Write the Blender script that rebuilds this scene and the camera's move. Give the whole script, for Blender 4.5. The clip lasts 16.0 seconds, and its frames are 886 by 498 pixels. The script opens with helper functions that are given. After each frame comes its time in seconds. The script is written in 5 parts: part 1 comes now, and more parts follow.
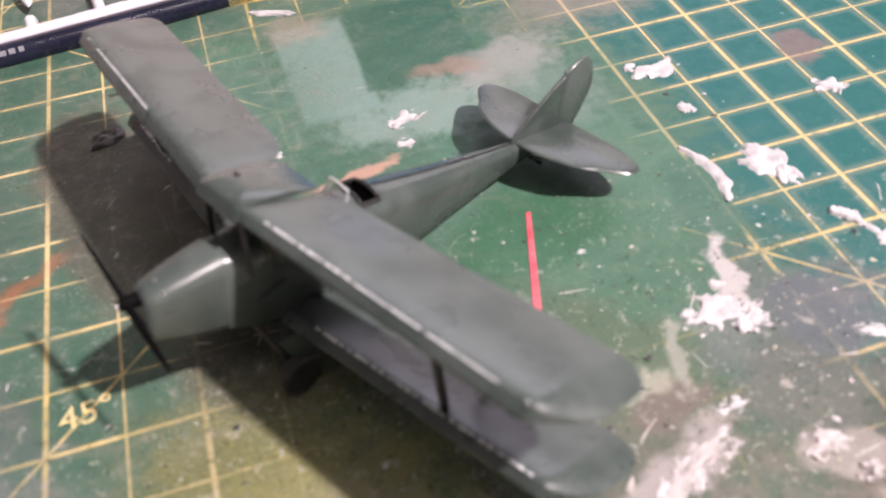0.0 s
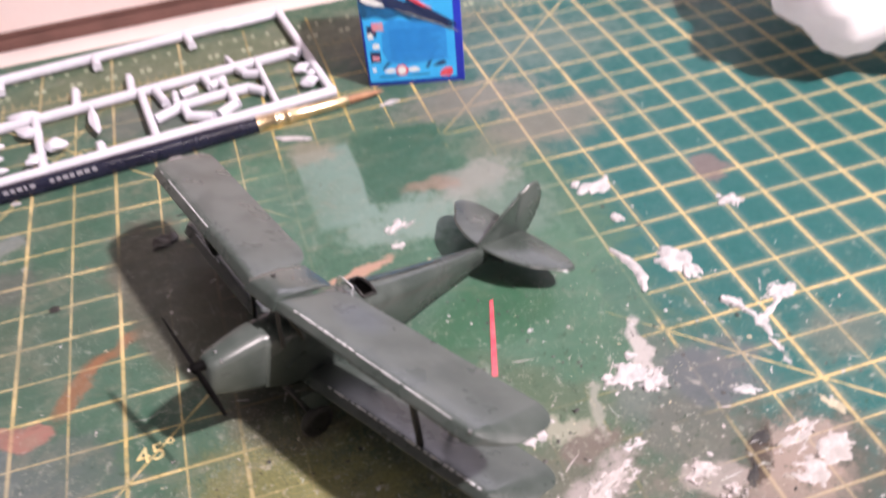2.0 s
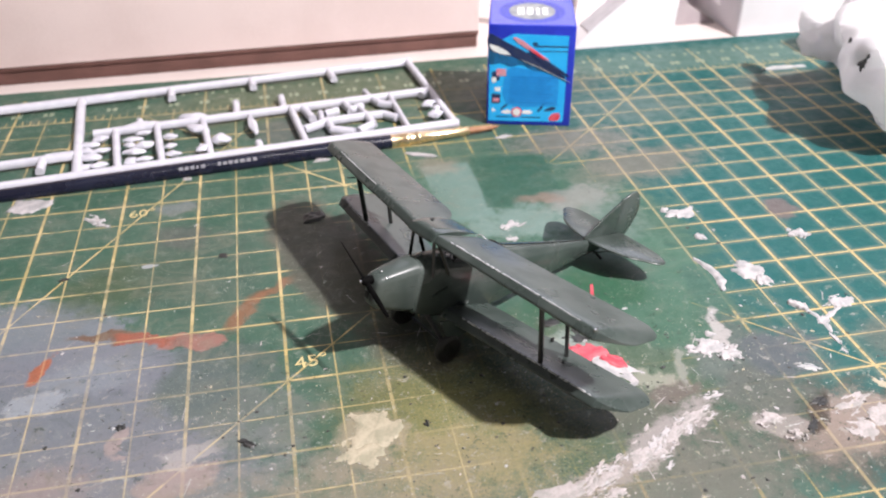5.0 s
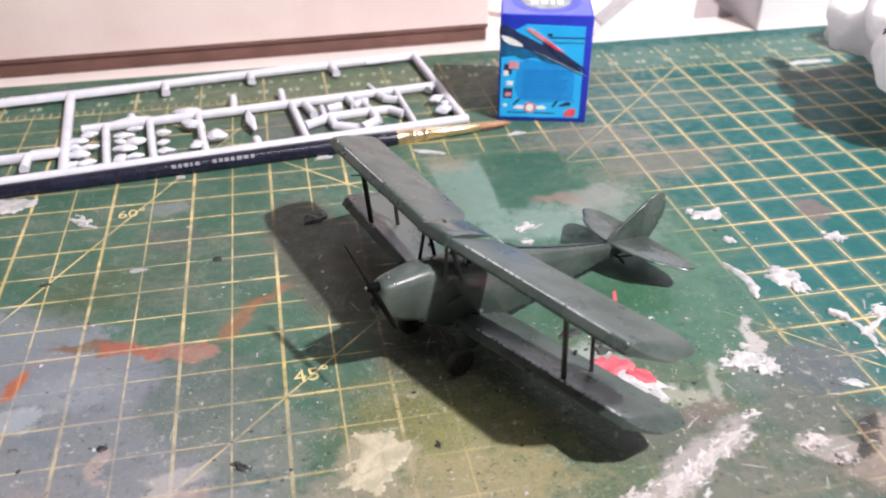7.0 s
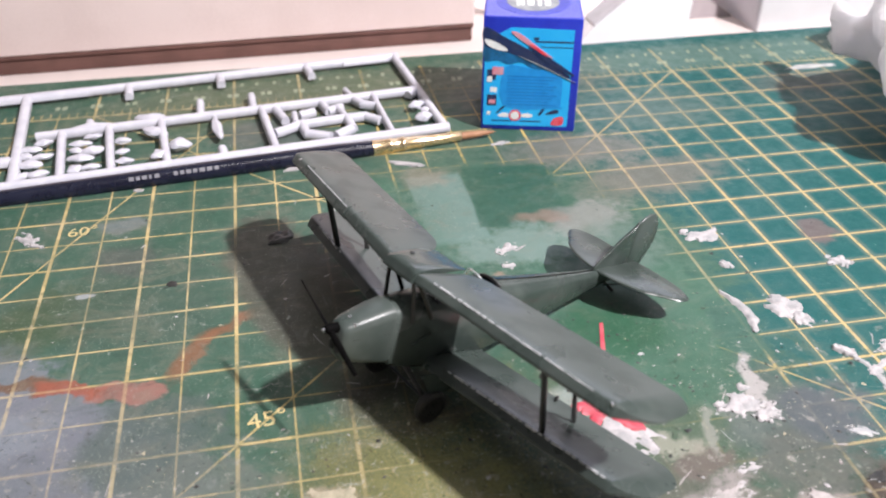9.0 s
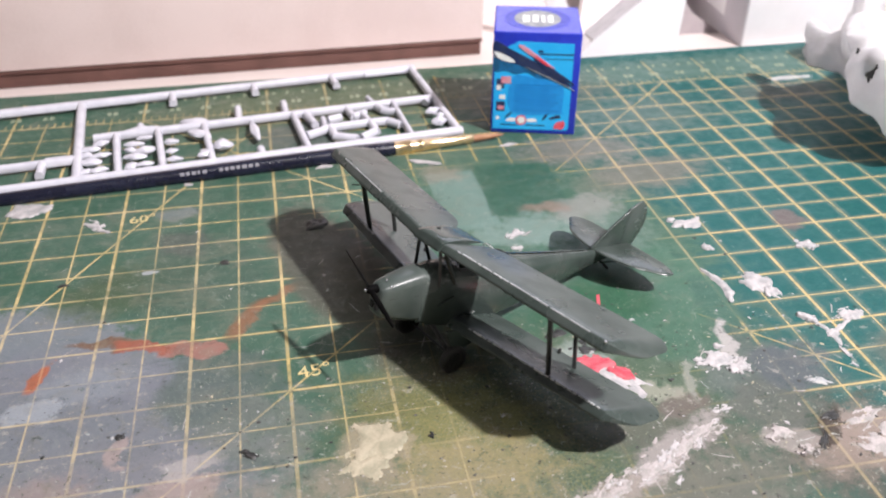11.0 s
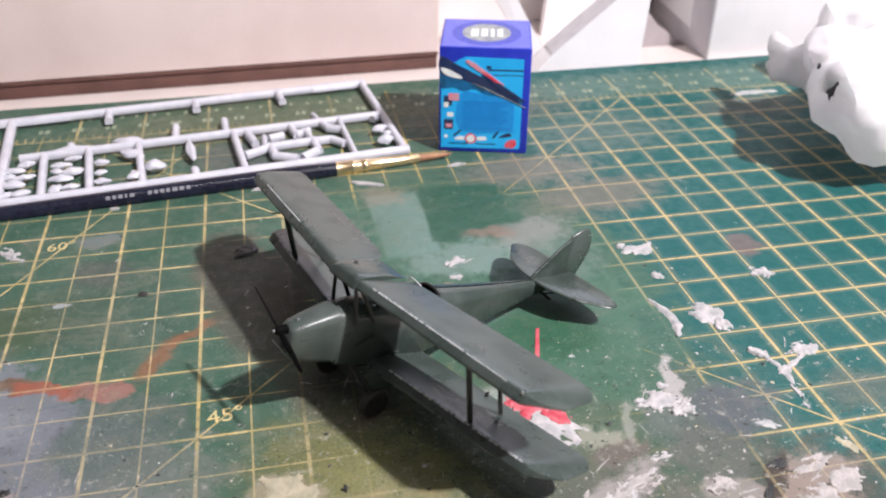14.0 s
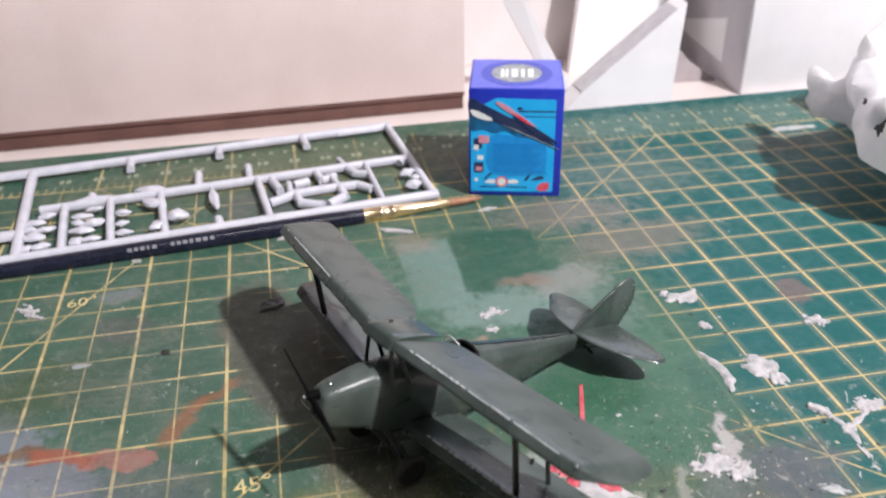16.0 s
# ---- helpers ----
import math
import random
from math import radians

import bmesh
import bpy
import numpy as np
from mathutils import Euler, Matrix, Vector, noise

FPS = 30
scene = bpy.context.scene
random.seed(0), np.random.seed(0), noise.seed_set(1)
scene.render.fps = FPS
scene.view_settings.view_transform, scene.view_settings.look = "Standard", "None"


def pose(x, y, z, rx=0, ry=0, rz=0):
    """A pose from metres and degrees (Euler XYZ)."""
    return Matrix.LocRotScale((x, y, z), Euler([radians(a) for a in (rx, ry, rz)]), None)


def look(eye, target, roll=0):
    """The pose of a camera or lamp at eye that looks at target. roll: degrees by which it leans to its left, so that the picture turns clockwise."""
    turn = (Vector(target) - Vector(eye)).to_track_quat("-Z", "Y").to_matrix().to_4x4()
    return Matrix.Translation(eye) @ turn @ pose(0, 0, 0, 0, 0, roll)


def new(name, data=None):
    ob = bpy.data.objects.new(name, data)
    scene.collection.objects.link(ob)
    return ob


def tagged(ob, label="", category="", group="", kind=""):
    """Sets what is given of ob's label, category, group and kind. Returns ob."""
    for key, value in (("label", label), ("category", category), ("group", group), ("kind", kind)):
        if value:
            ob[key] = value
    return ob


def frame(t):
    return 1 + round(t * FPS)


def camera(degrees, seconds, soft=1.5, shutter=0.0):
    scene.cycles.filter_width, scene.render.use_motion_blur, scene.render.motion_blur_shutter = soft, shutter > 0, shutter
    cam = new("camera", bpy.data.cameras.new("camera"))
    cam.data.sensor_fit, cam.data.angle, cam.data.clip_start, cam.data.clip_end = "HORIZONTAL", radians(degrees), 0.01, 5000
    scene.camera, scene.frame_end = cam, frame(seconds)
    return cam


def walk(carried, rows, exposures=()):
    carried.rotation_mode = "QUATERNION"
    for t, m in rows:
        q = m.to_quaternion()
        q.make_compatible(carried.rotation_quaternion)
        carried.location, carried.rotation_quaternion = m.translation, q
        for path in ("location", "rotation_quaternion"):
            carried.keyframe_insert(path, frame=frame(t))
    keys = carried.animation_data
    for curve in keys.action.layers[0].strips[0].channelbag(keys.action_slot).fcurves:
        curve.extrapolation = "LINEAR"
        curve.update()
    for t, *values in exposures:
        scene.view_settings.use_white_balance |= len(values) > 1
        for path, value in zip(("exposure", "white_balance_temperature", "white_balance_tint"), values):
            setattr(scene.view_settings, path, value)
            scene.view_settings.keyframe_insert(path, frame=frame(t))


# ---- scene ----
import functools

# The unit of the plan is one square of the cutting mat, half an inch.
S = 0.0127
cam = camera(53.6, 16.0, soft=2.0, shutter=0.6)
cam.data.dof.use_dof, cam.data.dof.focus_distance, cam.data.dof.aperture_fstop = True, 0.235, 20.0
ROWS = [
    (0, (0.12229, -0.19206, 0.11884), (0.17099, 0.01078, -0.09675), -5.46),
    (0.5, (0.12398, -0.19215, 0.11739), (0.17120, 0.00863, -0.10045), -5.81),
    (1, (0.12508, -0.19509, 0.12200), (0.17119, 0.00436, -0.09730), -6.27),
    (1.5, (0.12389, -0.20824, 0.13631), (0.17064, -0.00255, -0.07701), -6.86),
    (2, (0.11966, -0.22870, 0.15617), (0.17300, -0.00818, -0.04012), -5.47),
    (2.5, (0.10218, -0.25133, 0.16662), (0.15573, -0.01265, -0.00705), -2.64),
    (3, (0.07923, -0.27441, 0.15909), (0.12786, -0.02880, -0.00615), -0.84),
    (3.5, (0.07996, -0.28025, 0.15397), (0.12774, -0.03403, -0.01065), -0.56),
    (4, (0.08035, -0.27932, 0.15331), (0.12920, -0.03319, -0.01110), -0.37),
    (6.5, (0.08497, -0.27348, 0.15186), (0.13383, -0.02725, -0.01241), -0.29),
    (7, (0.08284, -0.26154, 0.14327), (0.13139, -0.01503, -0.02068), -0.27),
    (7.5, (0.09104, -0.24901, 0.13757), (0.13974, -0.00312, -0.02725), -0.12),
    (8, (0.09137, -0.23894, 0.13649), (0.14071, 0.00494, -0.03109), 0.14),
    (8.2, (0.09310, -0.23211, 0.13557), (0.14250, 0.01143, -0.03249), 0.16),
    (10.5, (0.08529, -0.27213, 0.15276), (0.13601, -0.02507, -0.00968), 0.25),
    (11, (0.08047, -0.27477, 0.15162), (0.13084, -0.02741, -0.01049), 0.28),
    (11.5, (0.08186, -0.27120, 0.14702), (0.13226, -0.02398, -0.01528), 0.31),
    (12, (0.08568, -0.27120, 0.15117), (0.13593, -0.02392, -0.01108), 0.34),
    (12.5, (0.09156, -0.27354, 0.15729), (0.14505, -0.02499, -0.00196), 0.63),
    (13, (0.08660, -0.27337, 0.15393), (0.14043, -0.02466, -0.00497), 0.69),
    (13.5, (0.09143, -0.26733, 0.15221), (0.14473, -0.01852, -0.00670), 0.58),
    (14, (0.10078, -0.26141, 0.14879), (0.15424, -0.01344, -0.01137), 0.44),
    (14.5, (0.09688, -0.26319, 0.15356), (0.15103, -0.01484, -0.00577), 0.54),
    (15, (0.09334, -0.25959, 0.14869), (0.14732, -0.01131, -0.01081), 0.53),
    (15.5, (0.09597, -0.24940, 0.14718), (0.14937, -0.00014, -0.01099), 0.19),
    (16, (0.09924, -0.24809, 0.14672), (0.14735, 0.00712, -0.00344), -1.14),
]
walk(cam, [(t, look(eye, target, roll)) for t, eye, target, roll in ROWS], [(0.0, 0.24, 6850, 18), (1.2, 0.25, 6950, 21), (1.6, 0.29, 6900, 21), (2.1, 0.13, 6850, 19), (2.5, -0.19, 6700, 15), (2.9, 0.01, 6700, 14), (3.4, 0.1, 6600, 12), (4.2, 0.08, 6500, 9), (7.5, 0.13, 6450, 7), (8.2, 0.09, 6420, 7), (10.5, 0.0, 6470, 8), (11.2, 0.0, 6460, 7), (12.1, -0.09, 6450, 7), (12.6, -0.23, 6400, 7), (14.0, -0.11, 6400, 7), (14.8, -0.22, 6400, 7), (16.0, -0.22, 6350, 6)])

# ---- light: a desk lamp to the right of the camera, an added unseen fill behind the desk, dim ceiling lights, a closed room ----
world = bpy.data.worlds.new("room_air")
scene.world = world
world.use_nodes = True
world.node_tree.nodes["Background"].inputs[0].default_value = (1.0, 1.0, 1.0, 1)
world.node_tree.nodes["Background"].inputs[1].default_value = 0.02


def lamp(name, eye, target, size, watts, colour, shape="DISK"):
    data = bpy.data.lights.new(name, "AREA")
    data.shape, data.size, data.energy, data.color = shape, size, watts, colour
    ob = new(name, data)
    ob.matrix_world = look(eye, target)
    return ob


LAMP = Vector((43.0, -35.0, 58.0)) * S
lamp("desk_lamp_light", LAMP, Vector((10, -6, 0)) * S, 0.040, 18.5, (1.0, 0.915, 0.945))
# Added area light with no known source; gives the wings their sheen
lamp("sheen_fill_light", Vector((0.78, 0.98, 0.83)), Vector((0.78, -0.2, 0.62)), 0.95, 9.5, (0.84, 0.82, 1.0), "SQUARE")
for x, y in ((0.10, -0.62), (0.32, -0.62), (0.54, -0.30)):
    lamp("ceiling_light", Vector((x, y, 1.63)), Vector((x, y + 0.03, 0)), 0.16, 1.7, (1.0, 0.94, 0.93))


# ---- materials ----
class Nodes:
    """Short hand for a node material."""

    def __init__(self, name):
        self.mat = bpy.data.materials.new(name)
        self.mat.use_nodes = True
        self.tree = self.mat.node_tree
        self.bsdf = self.tree.nodes["Principled BSDF"]

    def add(self, kind, *sockets):
        node = self.tree.nodes.new(kind)
        for key, value in sockets:
            self.put(node.inputs[key], value)
        return node

    def put(self, socket, value):
        if isinstance(value, bpy.types.NodeSocket):
            self.tree.links.new(value, socket)
        else:
            socket.default_value = value

    def math(self, operation, a, b=0.0, c=None, clamp=False):
        node = self.tree.nodes.new("ShaderNodeMath")
        node.operation, node.use_clamp = operation, clamp
        self.put(node.inputs[0], a)
        self.put(node.inputs[1], b)
        if c is not None:
            self.put(node.inputs[2], c)
        return node.outputs[0]

    def vec(self, operation, a, b=None, scale=None):
        node = self.tree.nodes.new("ShaderNodeVectorMath")
        node.operation = operation
        self.put(node.inputs[0], a)
        if b is not None:
            self.put(node.inputs[1], b)
        if scale is not None:
            self.put(node.inputs["Scale"], scale)
        return node.outputs["Value"] if operation in ("LENGTH", "DOT_PRODUCT") else node.outputs[0]

    def place(self):
        """Object coordinates in squares of the mat."""
        coords = self.tree.nodes.new("ShaderNodeTexCoord").outputs["Object"]
        return self.vec("SCALE", coords, scale=1 / S)

    def noise(self, at, scale, detail=4.0, rough=0.55):
        node = self.add("ShaderNodeTexNoise", ("Vector", at), ("Scale", scale), ("Detail", detail), ("Roughness", rough))
        return node.outputs[0], node.outputs[1]

    def ramp(self, value, low, high, to_low=0.0, to_high=1.0):
        node = self.add("ShaderNodeMapRange", ("Value", value), ("From Min", low), ("From Max", high), ("To Min", to_low), ("To Max", to_high))
        node.interpolation_type = "SMOOTHSTEP"
        return node.outputs[0]

    def mix(self, factor, a, b):
        node = self.tree.nodes.new("ShaderNodeMix")
        node.data_type = "RGBA"
        self.put(node.inputs[0], factor)
        self.put(node.inputs[6], a)
        self.put(node.inputs[7], b)
        return node.outputs[2]

    def bump(self, height, strength, distance):
        node = self.add("ShaderNodeBump", ("Height", height), ("Strength", strength), ("Distance", distance))
        self.put(self.bsdf.inputs["Normal"], node.outputs[0])

    def done(self, colour, rough, metal=0.0):
        self.put(self.bsdf.inputs["Base Color"], colour)
        self.put(self.bsdf.inputs["Roughness"], rough)
        self.put(self.bsdf.inputs["Metallic"], metal)
        return self.mat


def rgb(r, g, b):
    return (r, g, b, 1.0)


def surface(name, colour, other, rough, scale=3.0, fine=40.0, bump=0.15, depth=0.0002, metal=0.0, spread=0.15):
    """A material of two close colours in two scales of noise, with a fine relief."""
    n = Nodes(name)
    at = n.place()
    broad, small = n.noise(at, scale, 5)[0], n.noise(at, fine, 3)[0]
    both = n.math("ADD", n.math("MULTIPLY", broad, 0.7), n.math("MULTIPLY", small, 0.3))
    colour = n.mix(n.ramp(both, 0.38, 0.62), rgb(*colour), rgb(*other))
    n.bump(both, bump, depth)
    return n.done(colour, n.ramp(small, 0.3, 0.7, rough - spread / 2, rough + spread / 2), metal)


def plain(name, colour, rough, metal=0.0):
    n = Nodes(name)
    return n.done(rgb(*colour), rough, metal)


def mat_print(name, first, last):
    """Green mat: yellow half-inch grid with heavier inch lines, angle lines, and years of dried paint, for the strip from first to last."""
    n = Nodes(name)
    at = n.place()
    drift = n.add("ShaderNodeCombineXYZ", (0, n.noise(at, 1.3, 4)[0]), (1, n.noise(n.vec("ADD", at, (31.0, 17.0, 0.0)), 1.3, 4)[0])).outputs[0]
    loose = n.vec("ADD", at, n.vec("SCALE", n.vec("SUBTRACT", drift, (0.5, 0.5, 0.0)), scale=0.9))
    cloud = n.noise(at, 0.45, 5)[0]
    mottle = n.noise(at, 2.6, 6, 0.65)[0]
    grain = n.noise(at, 22.0, 4, 0.7)[0]
    fine = n.noise(at, 75.0, 2, 0.6)[0]
    split = n.tree.nodes.new("ShaderNodeSeparateXYZ")
    n.put(split.inputs[0], at)
    x, y = split.outputs[0], split.outputs[1]

    colour = n.mix(n.ramp(cloud, 0.35, 0.65), rgb(0.036, 0.100, 0.066), rgb(0.058, 0.120, 0.086))
    right = n.ramp(x, 13.0, 17.5)
    colour = n.mix(n.math("MULTIPLY", right, 0.92), colour, rgb(0.006, 0.098, 0.098))
    clean = n.math("MULTIPLY", n.ramp(x, 14.5, 17.0), n.ramp(y, -8.5, -6.0))
    soiled = n.math("MULTIPLY", n.ramp(x, 10.5, 12.5, 1.0, 0.55), n.math("SUBTRACT", 1.0, n.math("MULTIPLY", clean, 0.80)))
    colour = n.mix(n.math("MULTIPLY", soiled, n.ramp(mottle, 0.5, 0.75, 0.0, 0.4)), colour, rgb(0.09, 0.145, 0.11))

    # Printed lines
    def over(low, high):
        """Whether a layer between two places across the mat falls on this strip."""
        return high > first and low < last

    def lines(value, every, half):
        part = n.math("SUBTRACT", n.math("FRACT", n.math("ADD", n.math("DIVIDE", value, every), 0.5)), 0.5)
        off = n.math("MULTIPLY", n.math("ABSOLUTE", part), every)
        return n.ramp(off, half * 0.65, half * 1.35, 1.0, 0.0)

    def slant(a, b, c, half=0.022):
        length = math.hypot(a, b)
        off = n.math("ADD", n.math("ADD", n.math("MULTIPLY", x, a / length), n.math("MULTIPLY", y, b / length)), c / length)
        return n.ramp(n.math("ABSOLUTE", off), half * 0.65, half * 1.35, 1.0, 0.0)

    grid = n.math("MAXIMUM", lines(x, 2.0, 0.034), lines(y, 2.0, 0.029))
    grid = n.math("MAXIMUM", grid, lines(x, 1.0, 0.018))
    grid = n.math("MAXIMUM", grid, lines(y, 1.0, 0.018))
    grid = n.math("MAXIMUM", grid, slant(1, -1, -14))
    grid = n.math("MAXIMUM", grid, slant(1, 1, -8))
    grid = n.math("MAXIMUM", grid, slant(1.732, -1, -4.97))
    grid = n.math("MULTIPLY", grid, n.ramp(y, 6.02, 6.06, 1.0, 0.0))
    ticks = n.math("MULTIPLY", lines(x, 0.25, 0.02), n.math("MULTIPLY", n.ramp(y, 6.0, 6.05, 0.0, 0.55), n.ramp(y, 6.30, 6.35, 1.0, 0.0)))
    grid = n.math("MAXIMUM", grid, ticks)
    edge = n.math("MULTIPLY", lines(x, 2.0, 0.035), n.math("MULTIPLY", n.ramp(y, 6.0, 6.05), n.ramp(y, 8.0, 8.05, 1.0, 0.0)))
    grid = n.math("MAXIMUM", grid, edge)
    wear = n.ramp(n.math("ADD", mottle, n.math("MULTIPLY", grain, 0.12)), 0.56, 0.76, 1.0, 0.25)
    broken = n.ramp(n.noise(n.vec("ADD", at, (3.0, 9.0, 0.0)), 0.62, 4, 0.6)[0], 0.47, 0.50, 1.0, 0.50)
    wear = n.math("MULTIPLY", wear, n.math("MAXIMUM", broken, n.ramp(x, 9.0, 13.0, 0.0, 0.85)))
    haze = n.math("MAXIMUM", lines(x, 1.0, 0.13), lines(y, 1.0, 0.11))
    haze = n.math("MULTIPLY", haze, n.math("MULTIPLY", n.ramp(x, 14.5, 18.0, 0.04, 0.17), n.ramp(y, 6.0, 6.1, 1.0, 0.0)))
    colour = n.mix(haze, colour, rgb(0.40, 0.36, 0.25))
    ink = n.mix(n.ramp(x, 13.0, 17.0), rgb(0.68, 0.49, 0.15), rgb(0.56, 0.41, 0.16))
    colour = n.mix(n.math("MULTIPLY", grid, wear), colour, ink)

    # Paint, washes and stains, laid one over the other
    state = {"colour": colour}

    def stain_or_shade(cx, cy, rx, ry, turn, paint, strength, soft=0.35, rag=0.6, warped=True):
        """An uneven patch of dried paint or painted shade: its middle, half sizes, turn, colour, strength, softness and
        raggedness.
        """
        reach = max(rx, ry) * (1 + soft + rag) + 0.6
        if cx + reach < first or cx - reach > last:
            return
        node = n.tree.nodes.new("ShaderNodeMapping")
        node.vector_type = "TEXTURE"
        n.put(node.inputs["Vector"], loose if warped else at)
        node.inputs["Location"].default_value = (cx, cy, 0)
        node.inputs["Rotation"].default_value = (0, 0, radians(turn))
        node.inputs["Scale"].default_value = (rx, ry, 1000)
        far = n.vec("LENGTH", node.outputs[0])
        far = n.math("MULTIPLY_ADD", n.math("SUBTRACT", mottle, 0.5), rag * 2, far)
        far = n.math("MULTIPLY_ADD", n.math("SUBTRACT", grain, 0.5), rag, far)
        mask = n.ramp(far, 1 - soft, 1 + soft, strength, 0.0)
        state["colour"] = n.mix(mask, state["colour"], rgb(*paint))

    def bar(cx, cy, rx, ry, turn, paint, strength, soft=0.06):
        """A patch with straight sides: masked and sprayed or brushed."""
        if cx + 2 * rx + 0.5 < first or cx - 2 * rx - 0.5 > last:
            return
        node = n.tree.nodes.new("ShaderNodeMapping")
        node.vector_type = "TEXTURE"
        n.put(node.inputs["Vector"], at)
        node.inputs["Location"].default_value = (cx, cy, 0)
        node.inputs["Rotation"].default_value = (0, 0, radians(turn))
        node.inputs["Scale"].default_value = (rx, ry, 1000)
        size = n.vec("ABSOLUTE", node.outputs[0])
        parts = n.add("ShaderNodeSeparateXYZ", (0, size))
        far = n.math("MAXIMUM", parts.outputs[0], parts.outputs[1])
        far = n.math("MULTIPLY_ADD", n.math("SUBTRACT", grain, 0.5), 0.12, far)
        state["colour"] = n.mix(n.ramp(far, 1 - soft, 1 + soft, strength, 0.0), state["colour"], rgb(*paint))

    # Broad washes
    stain_or_shade(12.3, -3.9, 4.1, 5.4, 12, (0.048, 0.118, 0.078), 1.0, 0.18, 0.5)
    stain_or_shade(11.0, -9.8, 5.2, 2.6, 10, (0.070, 0.110, 0.070), 0.92, 0.4, 0.9)
    stain_or_shade(13.9, -5.6, 2.0, 2.3, 0, (0.060, 0.140, 0.095), 0.9, 0.12, 0.25)
    stain_or_shade(13.0, -6.4, 1.3, 0.9, 10, (0.028, 0.105, 0.055), 0.75, 0.35, 0.5)
    stain_or_shade(0.6, -5.6, 2.1, 1.5, -12, (0.185, 0.205, 0.235), 0.85, 0.15, 0.5)
    stain_or_shade(2.8, -6.9, 1.5, 0.9, -20, (0.19, 0.205, 0.23), 0.75, 0.2, 0.5)
    stain_or_shade(1.8, -8.4, 3.6, 2.4, -14, (0.165, 0.175, 0.205), 0.88, 0.25, 0.5)
    stain_or_shade(3.0, -10.4, 2.9, 1.6, 0, (0.175, 0.18, 0.20), 0.8, 0.35, 0.7)
    stain_or_shade(1.4, -10.2, 0.9, 0.6, 20, (0.28, 0.22, 0.20), 0.6, 0.4, 0.8)
    stain_or_shade(2.0, -7.0, 1.0, 0.5, 10, (0.22, 0.25, 0.28), 0.6, 0.4, 0.9)
    stain_or_shade(2.75, -9.15, 0.16, 0.40, -15, (0.34, 0.27, 0.25), 0.7, 0.2, 0.9)
    stain_or_shade(3.9, -10.3, 0.75, 0.40, 10, (0.32, 0.25, 0.23), 0.75, 0.25, 0.9)
    stain_or_shade(1.0, -7.7, 0.55, 0.30, 0, (0.30, 0.33, 0.36), 0.7, 0.2, 0.9)
    stain_or_shade(4.2, -9.7, 0.7, 0.28, 10, (0.36, 0.34, 0.33), 0.65, 0.2, 1.1)
    stain_or_shade(3.9, -7.5, 0.30, 0.18, 0, (0.30, 0.33, 0.35), 0.5, 0.2, 0.9)
    stain_or_shade(4.6, -7.7, 1.2, 1.3, 0, (0.080, 0.110, 0.100), 0.80, 0.2, 0.5)
    stain_or_shade(5.4, -9.0, 1.1, 0.9, 0, (0.13, 0.15, 0.135), 0.7, 0.3, 0.7)
    stain_or_shade(8.4, -8.9, 1.4, 1.1, 20, (0.145, 0.145, 0.058), 0.75, 0.5, 0.9)
    stain_or_shade(9.3, -9.8, 1.4, 1.0, 0, (0.18, 0.18, 0.075), 0.8, 0.5, 0.9)
    stain_or_shade(10.2, -7.0, 0.8, 0.5, -40, (0.24, 0.23, 0.10), 0.6, 0.5, 0.9)
    stain_or_shade(9.0, -10.9, 1.6, 0.9, 0, (0.28, 0.24, 0.135), 0.75, 0.5, 1.1)
    stain_or_shade(15.9, -9.3, 1.3, 0.8, 10, (0.090, 0.105, 0.120), 0.85, 0.45, 0.8)
    stain_or_shade(14.6, -11.6, 2.4, 1.4, 10, (0.060, 0.092, 0.068), 0.85, 0.45, 1.0)
    stain_or_shade(13.0, -10.4, 1.3, 0.8, 0, (0.105, 0.105, 0.085), 0.7, 0.45, 1.0)
    stain_or_shade(16.6, -11.6, 1.6, 1.3, 0, (0.070, 0.072, 0.060), 0.9, 0.45, 0.9)
    stain_or_shade(12.6, -12.4, 2.4, 1.2, 15, (0.17, 0.15, 0.13), 0.55, 0.5, 1.1)
    stain_or_shade(6.0, -12.3, 3.6, 1.6, 0, (0.23, 0.205, 0.15), 0.75, 0.5, 1.0)
    stain_or_shade(13.6, -9.85, 0.55, 0.36, 0, (0.13, 0.11, 0.095), 0.85, 0.2, 0.3)
    stain_or_shade(16.6, -0.5, 1.9, 0.9, 10, (0.185, 0.165, 0.135), 0.7, 0.5, 0.8)
    stain_or_shade(15.2, 1.3, 1.9, 0.9, 0, (0.215, 0.19, 0.165), 0.65, 0.5, 0.9)
    stain_or_shade(18.2, 3.4, 2.4, 1.4, 0, (0.16, 0.19, 0.165), 0.40, 0.6, 0.8)
    stain_or_shade(14.5, 6.2, 3.4, 1.6, 0, (0.11, 0.12, 0.10), 0.75, 0.5, 0.7)
    stain_or_shade(7.5, 6.3, 5.5, 1.9, 5, (0.125, 0.145, 0.085), 0.75, 0.5, 0.8)
    stain_or_shade(7.0, 4.0, 1.4, 0.9, 5, (0.10, 0.12, 0.11), 0.85, 0.3, 0.5)
    stain_or_shade(22.5, 7.1, 8.0, 1.1, 0, (0.15, 0.22, 0.18), 0.55, 0.5, 0.6)
    stain_or_shade(24.0, 4.4, 2.2, 0.8, 0, (0.115, 0.105, 0.095), 0.5, 0.5, 0.6)
    stain_or_shade(2.5, -3.7, 1.7, 1.0, 20, (0.062, 0.095, 0.052), 0.85, 0.35, 0.6)
    stain_or_shade(4.2, -3.6, 1.5, 1.9, 0, (0.060, 0.105, 0.078), 0.8, 0.4, 0.6)
    stain_or_shade(3.6, -1.9, 0.7, 0.6, 0, (0.085, 0.10, 0.088), 0.8, 0.35, 0.5)
